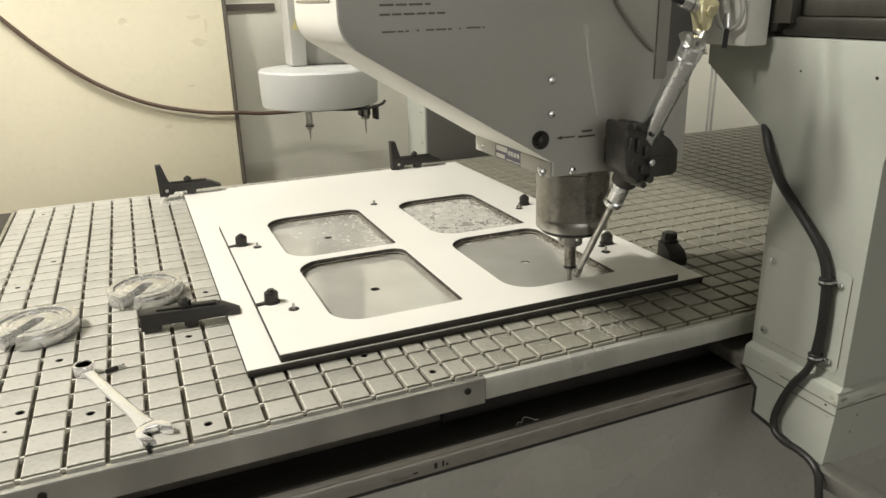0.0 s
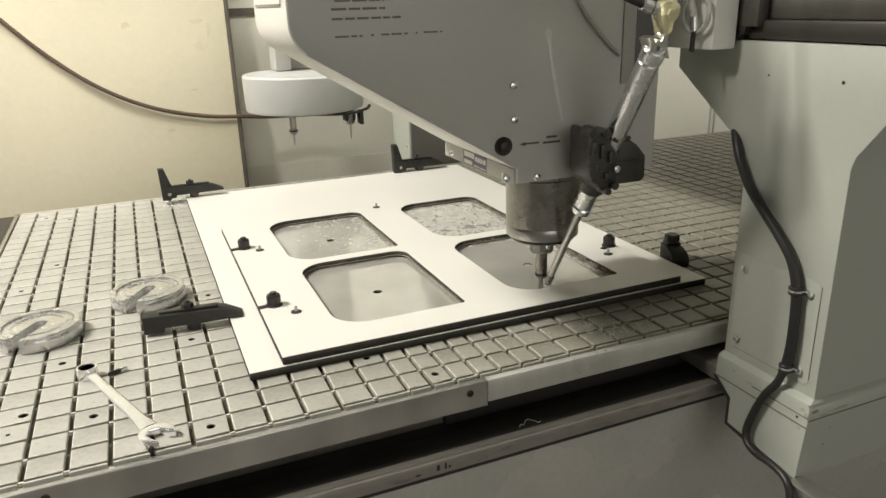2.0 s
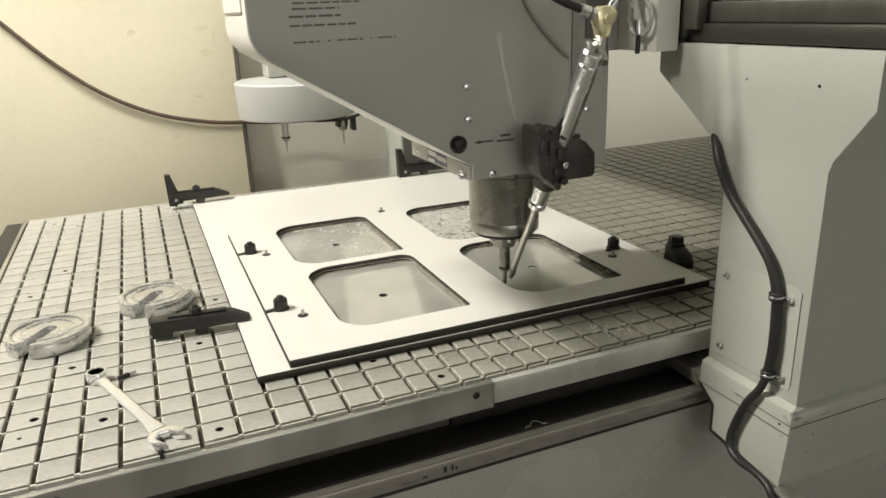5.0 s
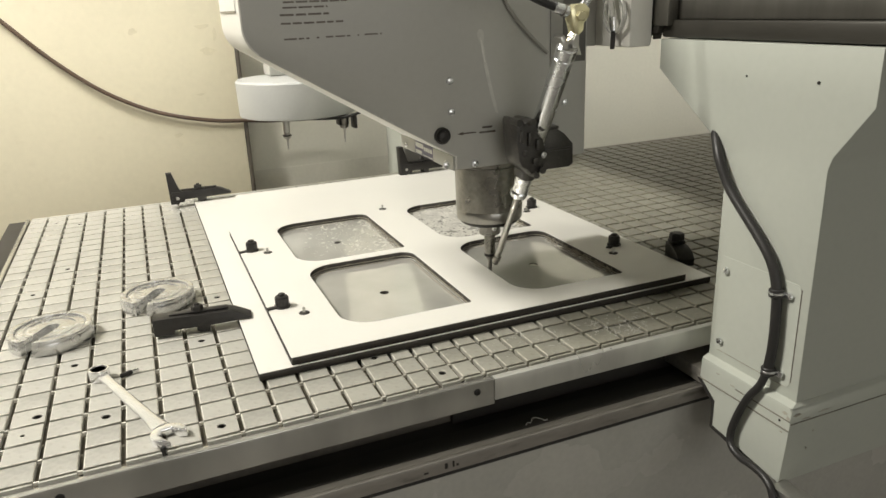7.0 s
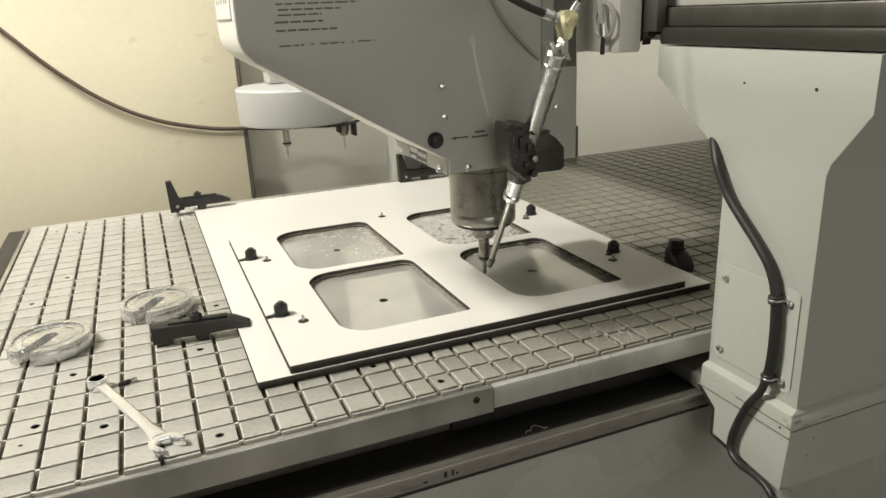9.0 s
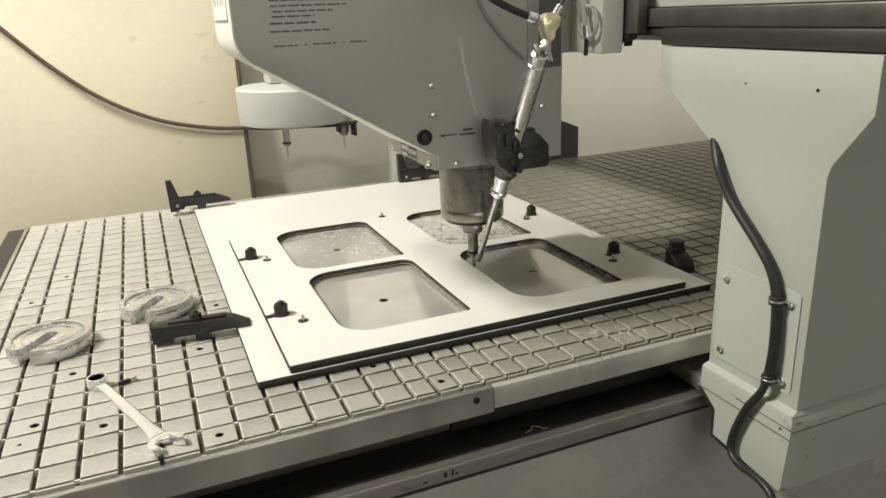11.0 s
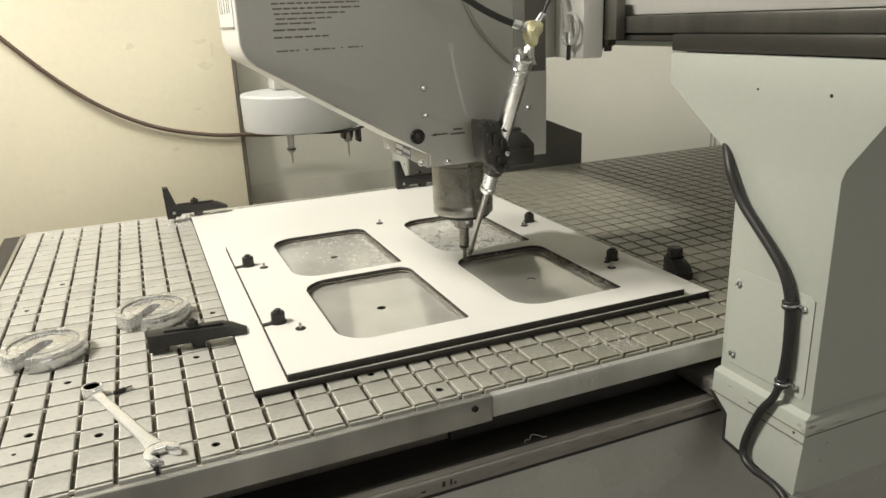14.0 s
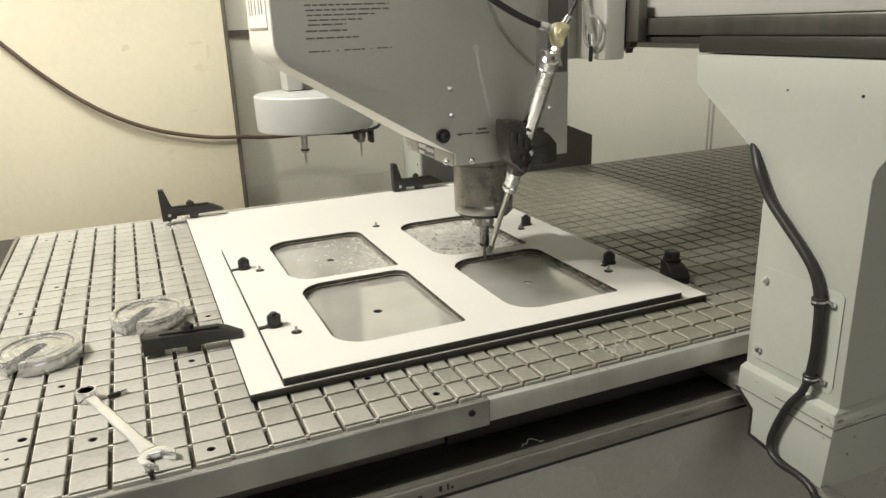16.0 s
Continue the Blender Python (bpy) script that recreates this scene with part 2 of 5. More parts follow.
def lathe(profile, at, axis=(0, 0, 1), seg=32, bm=None):
    """Turns (radius, height) pairs about an axis through at."""
    bm = bmesh.new() if bm is None else bm
    m = Matrix.Translation(at) @ Vector((0, 0, 1)).rotation_difference(Vector(axis)).to_matrix().to_4x4()
    rings = []
    for r, h in profile:
        if r < 1e-6:
            rings.append([bm.verts.new(m @ Vector((0, 0, h)))])
        else:
            rings.append([bm.verts.new(m @ Vector((r * math.cos(2 * math.pi * k / seg), r * math.sin(2 * math.pi * k / seg), h))) for k in range(seg)])
    for a, b in zip(rings, rings[1:]):
        for k in range(seg):
            j = (k + 1) % seg
            if len(a) == 1 and len(b) > 1:
                bm.faces.new((a[0], b[j], b[k]))
            elif len(b) == 1 and len(a) > 1:
                bm.faces.new((a[k], a[j], b[0]))
            elif len(a) > 1:
                bm.faces.new((a[k], a[j], b[j], b[k]))
    if len(rings[0]) > 1:
        bm.faces.new(rings[0][::-1])
    if len(rings[-1]) > 1:
        bm.faces.new(rings[-1])
    bmesh.ops.recalc_face_normals(bm, faces=bm.faces[:])
    return bm


def rod(a, b, r, seg=20, bm=None, bevel=0.0):
    a, b = Vector(a), Vector(b)
    d = (b - a).length
    e = min(bevel or r * 0.15, d * 0.3)
    return lathe([(r - e, 0), (r, e), (r, d - e), (r - e, d)], a, b - a, seg, bm)


def tube(points, r, seg=12, steps=8):
    """A hose along a smooth line through points."""
    P = [Vector(p) for p in points]
    P = [P[0] * 2 - P[1]] + P + [P[-1] * 2 - P[-2]]
    line = []
    for i in range(1, len(P) - 2):
        for k in range(steps):
            t = k / steps
            a, b, c, d = P[i - 1:i + 3]
            line.append(0.5 * (2 * b + (c - a) * t + (2 * a - 5 * b + 4 * c - d) * t * t + (3 * b - a - 3 * c + d) * t ** 3))
    line.append(P[-2])
    bm = bmesh.new()
    rings = []
    up = Vector((0.3, 0.2, 1)).normalized()
    for i, p in enumerate(line):
        d = (line[min(i + 1, len(line) - 1)] - line[max(i - 1, 0)]).normalized()
        side = d.cross(up).normalized()
        up = side.cross(d).normalized()
        rings.append([bm.verts.new(p + r * (side * math.cos(2 * math.pi * k / seg) + up * math.sin(2 * math.pi * k / seg))) for k in range(seg)])
    for a, b in zip(rings, rings[1:]):
        for k in range(seg):
            bm.faces.new((a[k], a[(k + 1) % seg], b[(k + 1) % seg], b[k]))
    bm.faces.new(rings[0][::-1])
    bm.faces.new(rings[-1])
    bmesh.ops.recalc_face_normals(bm, faces=bm.faces[:])
    return bm


def rounded(x0, y0, x1, y1, r, n=8):
    pts = []
    q = r if isinstance(r, list) else [r] * 4
    for r, cx, cy, a0 in ((q[0], x1 - q[0], y1 - q[0], 0), (q[1], x0 + q[1], y1 - q[1], 90), (q[2], x0 + q[2], y0 + q[2], 180), (q[3], x1 - q[3], y0 + q[3], 270)):
        for k in range(n + 1):
            a = radians(a0 + 90 * k / n)
            pts.append((cx + r * math.cos(a), cy + r * math.sin(a)))
    return pts


def circle(cx, cy, r, n=20):
    return [(cx + r * math.cos(2 * math.pi * k / n), cy + r * math.sin(2 * math.pi * k / n)) for k in range(n)]


FLAT = Matrix.Identity(4)
XZ = Matrix(((1, 0, 0, 0), (0, 0, 1, 0), (0, 1, 0, 0), (0, 0, 0, 1)))      # outline (x, z), depth along y
YZ = Matrix(((0, 0, 1, 0), (1, 0, 0, 0), (0, 1, 0, 0), (0, 0, 0, 1)))      # outline (y, z), depth along x


def slab(outlines, d0, d1, plane=FLAT, bevel=0.0):
    """A plate with holes: the first outline is its rim, the others are openings; it reaches from depth d0 to d1."""
    cu = bpy.data.curves.new("outline", "CURVE")
    cu.dimensions, cu.fill_mode = "2D", "BOTH"
    cu.extrude = max(1e-5, (d1 - d0) / 2 - bevel)
    cu.bevel_depth, cu.bevel_resolution, cu.offset = bevel, 1, -bevel
    for pts in outlines:
        sp = cu.splines.new("POLY")
        sp.points.add(len(pts) - 1)
        for q, (x, y) in zip(sp.points, pts):
            q.co = (x, y, 0, 1)
        sp.use_cyclic_u = True
    ob = bpy.data.objects.new("outline", cu)
    scene.collection.objects.link(ob)
    me = bpy.data.meshes.new_from_object(ob.evaluated_get(bpy.context.evaluated_depsgraph_get()))
    bpy.data.objects.remove(ob)
    bpy.data.curves.remove(cu)
    me.transform(plane @ Matrix.Translation((0, 0, (d0 + d1) / 2)))
    bm = bmesh.new()
    bm.from_mesh(me)
    bmesh.ops.remove_doubles(bm, verts=bm.verts[:], dist=1e-6)
    bmesh.ops.recalc_face_normals(bm, faces=bm.faces[:])
    bm.to_mesh(me)
    bm.free()
    return me


def setting(name, bm, material, label, smooth=False):
    return tagged(part(name, bm, material, None, smooth=smooth), label, kind="structure")

# ---- the room ----
setting("floor", box(-9.0, -4.0, -0.1, 5.0, 5.0, 0.0), CONCRETE, "bare grey concrete workshop floor under the machine")
setting("wall_north", box(-9.0, 5.0, 0, 5.0, 5.15, 9.0), WALLD, "plain painted hall wall")
setting("wall_south", slab([[(-9.0, 0), (5.0, 0), (5.0, 9.0), (-9.0, 9.0)], [(FRONT_FILL_AT[0] - 1.1, FRONT_FILL_AT[2] - 0.7), (FRONT_FILL_AT[0] + 1.1, FRONT_FILL_AT[2] - 0.7), (FRONT_FILL_AT[0] + 1.1, FRONT_FILL_AT[2] + 0.7), (FRONT_FILL_AT[0] - 1.1, FRONT_FILL_AT[2] + 0.7)]], -4.15, -4.0, XZ), WALLD, "plain painted hall wall with an opening added for the front fill")
setting("wall_west", box(-9.15, -4.0, 0, -9.0, 5.0, 9.0), WALLD, "plain painted hall wall")
setting("wall_east", box(5.0, -4.0, 0, 5.15, 5.0, 9.0), WALLD, "plain painted hall wall")
setting("ceiling", box(-9.0, -4.0, 9.0, 5.0, 5.0, 9.1), CEILM, "plain dull hall ceiling")
setting("wall_partition", box(-3.2, 1.85, 0, 4.2, 1.95, 2.7), WALLM, "pale greyish painted partition wall behind the machine")
for x in (2.30, 2.325):
    setting("trim", box(x, 1.844, 0.0, x + 0.007, 1.849, 2.7), PANEL_GREY, "thin upright joint strip between two wall panels")
# Soft shade low on the wall, painted in as a darker sheet.
setting("trim", box(0.235, 1.8484, 0.20, 0.80, 1.8494, 0.749, 0.0003), WALL_SHADE, "darker sheet on the low wall, standing in for soft shade")
setting("trim", box(0.15, 1.84, 1.255, 0.40, 1.849, 1.275, 0.001), INK, "short dark horizontal strip on the wall")


def cream_board():
    """A board that leans its top against the wall."""
    t = thing("wall_board", (-0.6, 1.74, 0.0), "large cream board leaning against the wall", "board")

    def lean(geo):
        for v in (geo.verts if isinstance(geo, bmesh.types.BMesh) else geo.vertices):
            k = v.co.z - 0.85
            v.co.x, v.co.y = v.co.x + 0.0148 * k, v.co.y + 0.12 * k
        return geo
    part("panel", lean(box(-1.9, 1.725, 0.0, 0.216, 1.75, 1.66, 0.002)), BOARD, t)
    for x, z, w, h in ((0.125, 1.240, 0.020, 0.008), (0.135, 1.165, 0.024, 0.010), (0.010, 0.915, 0.012, 0.007), (-0.08, 1.235, 0.012, 0.011), (0.095, 1.035, 0.012, 0.003), (0.160, 1.215, 0.006, 0.020)):
        part("smudge", lean(slab([[(x + w * (1 + 0.25 * math.sin(3 * q + x * 50)) * math.cos(q), z + h * (1 + 0.3 * math.cos(2 * q + z * 40)) * math.sin(q)) for q in [2 * math.pi * k / 22 for k in range(22)]]], 1.7249, 1.7256, XZ)), SMUDGE, t)
    # The board's side lies in shade; that shade is put into the strip's colour.
    part("edge_trim", lean(box(0.217, 1.722, 0.0, 0.229, 1.752, 1.66, 0.002)), EDGE_SHADE, t, "brown edge strip with the board's shaded side in its colour")


cream_board()


def ceiling_light(at, sx, sy, turn):
    t = thing("ceiling_light", at, "white boxed ceiling light fitting, switched on", "lamp")
    x, y, z = at
    part("housing", box(x - sx / 2 - 0.04, y - sy / 2 - 0.04, z, x + sx / 2 + 0.04, y + sy / 2 + 0.04, z + 0.12, 0.01), PAINT, t)
    part("hanger", rod((x, y, z + 0.12), (x, y, turn), 0.012, 10), STEEL, t)
    part("diffuser", box(x - sx / 2, y - sy / 2, z - 0.012, x + sx / 2, y + sy / 2, z - 0.002, 0.002), GLOW, t)


ceiling_light((KEY_AT[0], KEY_AT[1], 4.88), 0.46, 0.46, 9.0)


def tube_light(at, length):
    """An added, unseen fluorescent tube on two wires, to carry the wall fill."""
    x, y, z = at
    t = thing("tube_light", at, "long tube on two wires, added for the unseen wall fill", "lamp")
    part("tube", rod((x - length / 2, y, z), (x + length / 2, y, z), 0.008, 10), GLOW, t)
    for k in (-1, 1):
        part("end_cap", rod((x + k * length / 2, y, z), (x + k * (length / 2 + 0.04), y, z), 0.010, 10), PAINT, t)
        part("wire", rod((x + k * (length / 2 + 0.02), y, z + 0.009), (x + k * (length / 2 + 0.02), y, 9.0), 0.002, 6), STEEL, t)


def added_bulb(at):
    """An added bulb on a long cord, stand-in fitting for the unseen side lamp."""
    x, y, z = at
    t = thing("pendant_lamp", at, "bulb on a long cord, added for the unseen side lamp", "lamp")
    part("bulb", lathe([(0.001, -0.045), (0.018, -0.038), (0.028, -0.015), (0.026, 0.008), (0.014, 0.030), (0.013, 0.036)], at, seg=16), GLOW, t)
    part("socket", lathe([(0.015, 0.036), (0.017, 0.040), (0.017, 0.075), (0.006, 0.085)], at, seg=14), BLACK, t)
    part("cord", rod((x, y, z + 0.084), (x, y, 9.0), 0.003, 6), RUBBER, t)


tube_light((WALL_FILL_AT[0], WALL_FILL_AT[1] - 0.012, WALL_FILL_AT[2] + 0.024), 4.4)
added_bulb((SIDE_AT[0] - 0.05, SIDE_AT[1] - 0.04, SIDE_AT[2] + 0.09))

# ---- the vacuum table ----
XG = [-0.355 + 0.0] + [0.04 * i for i in range(-8, 5)] + [0.16 + 0.0297 * k for k in range(1, 7)]
while XG[-1] < 2.28:
    XG.append(XG[-1] + 0.0389)
YG = [0.006 + 0.0393 * k for k in range(29)]
GX, GY = 0.0053, 0.0047
GD = 0.0065       # groove depth
HOLES = {(-0.06, 0.026): 0.0050, (-0.06, 0.263): 0.0050, (-0.178, 0.105): 0.0052, (-0.251, 0.141): 0.0054, (-0.219, 0.263): 0.0050,
         (-0.299, 0.577): 0.0044, (-0.254, 0.692): 0.0048, (0.203, 0.027): 0.0050, (0.14, 0.104): 0.0050, (-0.299, 1.05): 0.0046,
         (-0.251, 1.012): 0.0046, (-0.022, 0.419): 0.0050, (-0.262, 0.104): 0.0026, (-0.168, 0.953): 0.0040, (-0.168, 0.751): 0.0042,
         (-0.168, 0.401): 0.0040}


def bed():
    t = thing("vacuum_table", (0.9, 0.55, 0.0), "cream phenolic vacuum table with a sawn grid of grooves", "table")
    x0, x1 = XG[0], XG[-1]
    part("grid_base", box(x0 - 0.004, 0.0015, TOP - 0.030, x1, 1.122, TOP - GD, 0), GROOVE, t, "dark brown floor of the sawn grooves")
    # edge rails round the bed
    part("front_edge", box(x0 - 0.012, -0.010, 0.812, 0.256, 0.0, TOP - 0.0035, 0.0012), ALUMINIUM, t, "brushed aluminium front edge strip")
    part("front_edge", box(0.2565, -0.0095, 0.8165, x1, 0.0, TOP - 0.0035, 0.0012), EDGE, t, "dull aluminium front edge strip")
    for a, b in zip(XG, XG[1:]):
        part("tile_edge", box(a + GX / 2, 0.0003, TOP - 0.02, b - GX / 2, YG[0] - GY * 0.55, TOP - 0.0004), PHENOLIC, t, smooth=False)
    # Black cups put the shade inside the holes into the colour.
    for (hx, hy), r in HOLES.items():
        part("threaded_insert", lathe([(r * 0.98, -0.006), (r * 0.98, -0.0012), (r * 0.70, -0.0012), (r * 0.66, -0.0050), (0, -0.0050)], (hx, hy, TOP), seg=14), BLACK, t)
    part("side_edge", box(x0 - 0.012, 0.0005, 0.80, x0 - 0.0045, 1.122, TOP - 0.001, 0.001), ALUMINIUM, t)
    part("back_lip", box(x0, YG[-1] + GY, TOP - 0.02, x1, 1.122, TOP - 0.001, 0.0006), PHENOLIC, t)
    for x in (-0.22, 0.2325, 0.690, 1.147):
        part("edge_screw", lathe([(0.0044, 0), (0.0044, 0.0012), (0.003, 0.0016), (0.003, 0.0004), (0, 0.0004)], (x, -0.0098, 0.8345), (0, -1, 0), 14), BLACK, t)
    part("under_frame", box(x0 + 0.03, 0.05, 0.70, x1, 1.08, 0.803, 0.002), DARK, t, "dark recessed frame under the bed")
    # Black cover and plate put the gap's shade into the colour.
    part("sump_cover", box(x0 + 0.03, 0.0125, 0.7446, x1, 0.0495, 0.7640, 0.001), BEAM_AND_SHADE, t)
    part("inner_plate", box(0.22, 0.040, 0.7645, 0.90, 0.049, 0.8005, 0.001), BEAM_AND_SHADE, t, "black plate added as the gap's shade")
    part("plinth", box(x0 + 0.0, -0.018, 0.0, x1, 1.1, 0.7445, 0.004), PANEL_GREY, t, "scuffed grey base panel")
    rail = part("rail", box(x0 - 0.1, -0.030, 0.746, x1, 0.012, 0.7720, 0.004), RAILTOP, t, "oily steel guide rail")
    for x, y, w, h in ((0.1765, -0.0352, 0.0040, 0.0075), (0.1865, -0.0352, 0.0026, 0.0080), (0.1915, -0.0352, 0.0030, 0.0034), (0.150, -0.0352, 0.0060, 0.0022)):
        part("rail_mark", box(x, y, 0.7590, x + w, y + 0.0004, 0.7590 + h), BLACK, rail)
    # Shade on the rail's back half, painted in as a black strip.
    part("rail_seal", box(x0 - 0.1, -0.0195, 0.7722, x1, 0.0118, 0.7732, 0.0003), BEAM_AND_SHADE, rail, "black strip standing in for shade on the rail top")
    # Thin black strip painted in as the rail's shadow line.
    part("rail_groove", box(x0 - 0.1, -0.0325, 0.747, x1, -0.0305, 0.7512, 0.0005), BLACK, rail)
    part("rail_ridge", box(x0 - 0.1, -0.0350, 0.7525, x1, -0.0303, 0.7725, 0.0025), RAILDIRT, rail)
    part("side_beam", box(-0.425, 0.12, 0.70, -0.375, 1.25, 0.815, 0.003), BEAM_AND_SHADE, t, "black beam along the table's end")
    return t


TABLE = bed()

# ---- the two sheets ----
ZS0, ZS1, ZS2 = TOP + 0.0005, TOP + 0.0108, TOP + 0.0220
SKINT = 0.0009
POCKETS = [(0.122, 0.164, 0.309, 0.424), (0.120, 0.446, 0.309, 0.698), (0.390, 0.446, 0.568, 0.698), (0.388, 0.159, 0.567, 0.419)]
CORNERS = (0.024, 0.046, 0.046, 0.007)      # radii: back right, back left, front left, front right


CENTRES = [(0.215, 0.285), (0.215, 0.566), (0.4775, 0.569), (0.477, 0.285)]


def pocket(a, b, c, d, inset=0.0):
    return rounded(a + inset, b + inset, c - inset, d - inset, [max(0.002, r - inset) for r in CORNERS], 9)


def sheet(name, x0, y0, x1, y1, z0, z1, solid, label):
    t = thing(name, ((x0 + x1) / 2, (y0 + y1) / 2, z0), label, "plastic sheet")
    holes = [pocket(*p) for p in POCKETS]
    drilled = [circle(x, y, 0.0075, 20) for x, y in CENTRES]
    rim = rounded(x0, y0, x1, y1, 0.0012, 2)
    part("core", slab([rim] + (drilled if solid else holes), z0, z1 - SKINT), CORE, t, "black core with sawn edges", smooth=False)
    part("skin", slab([rim] + holes, z1 - SKINT + 0.00002, z1), SKIN, t, "matt white top skin", smooth=False)
    return t


sheet("base_sheet", -0.005, 0.1066, 0.692, 1.050, ZS0, ZS1, True, "white plastic backing sheet with black sawn edges, on the vacuum table")
sheet("panel_sheet", 0.036, 0.109, 0.645, 0.712, ZS1 + 0.0003, ZS2, False, "white plastic sheet with four rounded openings, being milled")


def milled_floors():
    for (a, b, c, d), (cx, cy) in zip(POCKETS, CENTRES):
        t = thing("milled_panel", (cx, cy, ZS1), "glossy grey milled panel with a drilled hole, inside an opening", "plastic panel", "milled panels")
        part("plate", slab([pocket(a, b, c, d, 0.0006), circle(cx, cy, 0.0072, 20)], ZS1 - SKINT + 0.00004, ZS1 - 0.0002), FLOORP, t, smooth=False)
        if cx > 0.4 and cy < 0.4:
            # Pale plug added to lighten this hole, imitating the floor's blurred reflection.
            part("packed_dust", lathe([(0.0068, 0.0), (0.0050, 0.0009), (0, 0.0012)], (cx, cy, ZS1 - 0.0022), seg=16), STAIN, t, "pale plug imitating blurred reflection in the drilled hole")
        part("score_line", slab([pocket(a, b, c, d, 0.0050), pocket(a, b, c, d, 0.0062)], ZS1 - 0.00018, ZS1 + 0.0002), GRIME, t, "thin cut line round the rim", smooth=False)
        part("step", slab([pocket(a, b, c, d, 0.0002), pocket(a, b, c, d, 0.0016)], ZS1 + 0.0030, ZS1 + 0.0042), GRIME, t, "pale ridge left half way down the cut", smooth=False)


milled_floors()


def hold_down(at, turn):
    """A black hold-down knob with a hex screw and its slotted strap."""
    t = thing("hold_down_bolt", (0, 0, 0), "black hold-down bolt with knurled head pressing on the white sheet", "bolt", "hold-down bolts")
    part("washer", lathe([(0.012, 0), (0.012, 0.0018), (0.0105, 0.0024), (0, 0.0024)], (0, 0, 0), seg=24), BLACK, t)
    bm = bmesh.new()
    n = 24
    prof = [(1.0, 0.0024), (1.03, 0.004), (1.03, 0.014), (0.94, 0.0165), (0.62, 0.0172)]
    rings = [[bm.verts.new(((0.0092 + 0.0005 * (k % 2)) * s * math.cos(2 * math.pi * k / n), (0.0092 + 0.0005 * (k % 2)) * s * math.sin(2 * math.pi * k / n), h)) for k in range(n)] for s, h in prof]
    for p, q in zip(rings, rings[1:]):
        for k in range(n):
            bm.faces.new((p[k], p[(k + 1) % n], q[(k + 1) % n], q[k]))
    bm.faces.new(rings[-1])
    part("head", bm, BLACK, t, smooth=False)
    part("hex_cap", lathe([(0.0055, 0.0168), (0.0055, 0.0195), (0.0045, 0.0205), (0, 0.0205)], (0, 0, 0), seg=6), BLACK, t, smooth=False)
    part("strap", box(-0.024, -0.0045, 0.0, -0.006, 0.0045, 0.0022, 0.0006), BLACK, t)
    t.matrix_basis = pose(*at, 0, 0, turn)
    return t


def small_screw(at):
    t = thing("small_screw", (0, 0, 0), "small dark screw standing in the white sheet", "screw", "small screws")
    part("collar", lathe([(0.0075, 0), (0.0075, 0.0008), (0.004, 0.0015), (0, 0.0015)], (0, 0, 0), seg=18), BLACK, t)
    part("shank", lathe([(0.0021, 0.001), (0.0021, 0.0075), (0.0016, 0.0088), (0, 0.0088)], (0, 0, 0), seg=12), STEEL, t)
    t.matrix_basis = pose(*at)
    return t


knob = hold_down((0.0575, 0.561, ZS2), 8)
for x, y, a in ((0.0575, 0.277, 8), (0.629, 0.560, 30), (0.632, 0.277, 30)):
    copy_thing(knob, pose(x, y, ZS2, 0, 0, a))
pin = small_screw((0.081, 0.536, ZS2))
for x, y in ((0.081, 0.239), (0.352, 0.707), (0.605, 0.241), (0.605, 0.537)):
    copy_thing(pin, pose(x, y, ZS2))


def toe_clamp(at, turn, upright, label):
    """A black toe clamp: a ramped bar with a stud and nut; upright adds the raised heel wedge."""
    t = thing("toe_clamp", (0, 0, 0), label, "clamp", "toe clamps")
    foot = [(-0.062, 0.004), (-0.036, 0.004), (-0.034, 0.010), (-0.004, 0.010), (-0.002, 0.001), (0.012, 0.001), (0.014, 0.010),
            (0.048, 0.0113), (0.070, 0.0116), (0.071, 0.0140), (0.050, 0.0250), (0.040, 0.0278), (0.034, 0.028), (-0.062, 0.029)]
    part("bar", slab([foot], -0.013, 0.013, XZ, 0.0012), BLACK, t)
    part("top_rib", box(-0.040, -0.006, 0.029, 0.040, 0.006, 0.0315, 0.001), BLACK, t)
    part("stud", lathe([(0.004, 0), (0.004, 0.040), (0.003, 0.042), (0, 0.042)], (-0.002, 0, 0), seg=14), BLACK, t)
    part("nut", lathe([(0.0085, 0.0302), (0.0085, 0.0375), (0.007, 0.039), (0, 0.039)], (-0.002, 0, 0), seg=6), BLACK, t, smooth=False)
    if upright:
        wedge = [(-0.066, 0.0), (-0.048, 0.0), (-0.034, 0.022), (-0.044, 0.034), (-0.056, 0.073), (-0.068, 0.073)]
        part("heel_wedge", slab([wedge], -0.010, 0.010, XZ, 0.001), BLACK, t)
        part("heel_pin", rod((-0.050, -0.0135, 0.014), (-0.050, -0.009, 0.014), 0.004, 12), STEEL, t)
    t.matrix_basis = pose(*at, 0, 0, turn)
    return t


toe_clamp((-0.056, 0.301, TOP), -6, False, "black toe clamp with stud and nut gripping the white sheet")
toe_clamp((0.010, 1.043, ZS1), 0, True, "black toe clamp with raised heel wedge at the sheet's back edge")
toe_clamp((0.575, 1.043, ZS1), 0, True, "black toe clamp with raised heel wedge at the sheet's back edge")


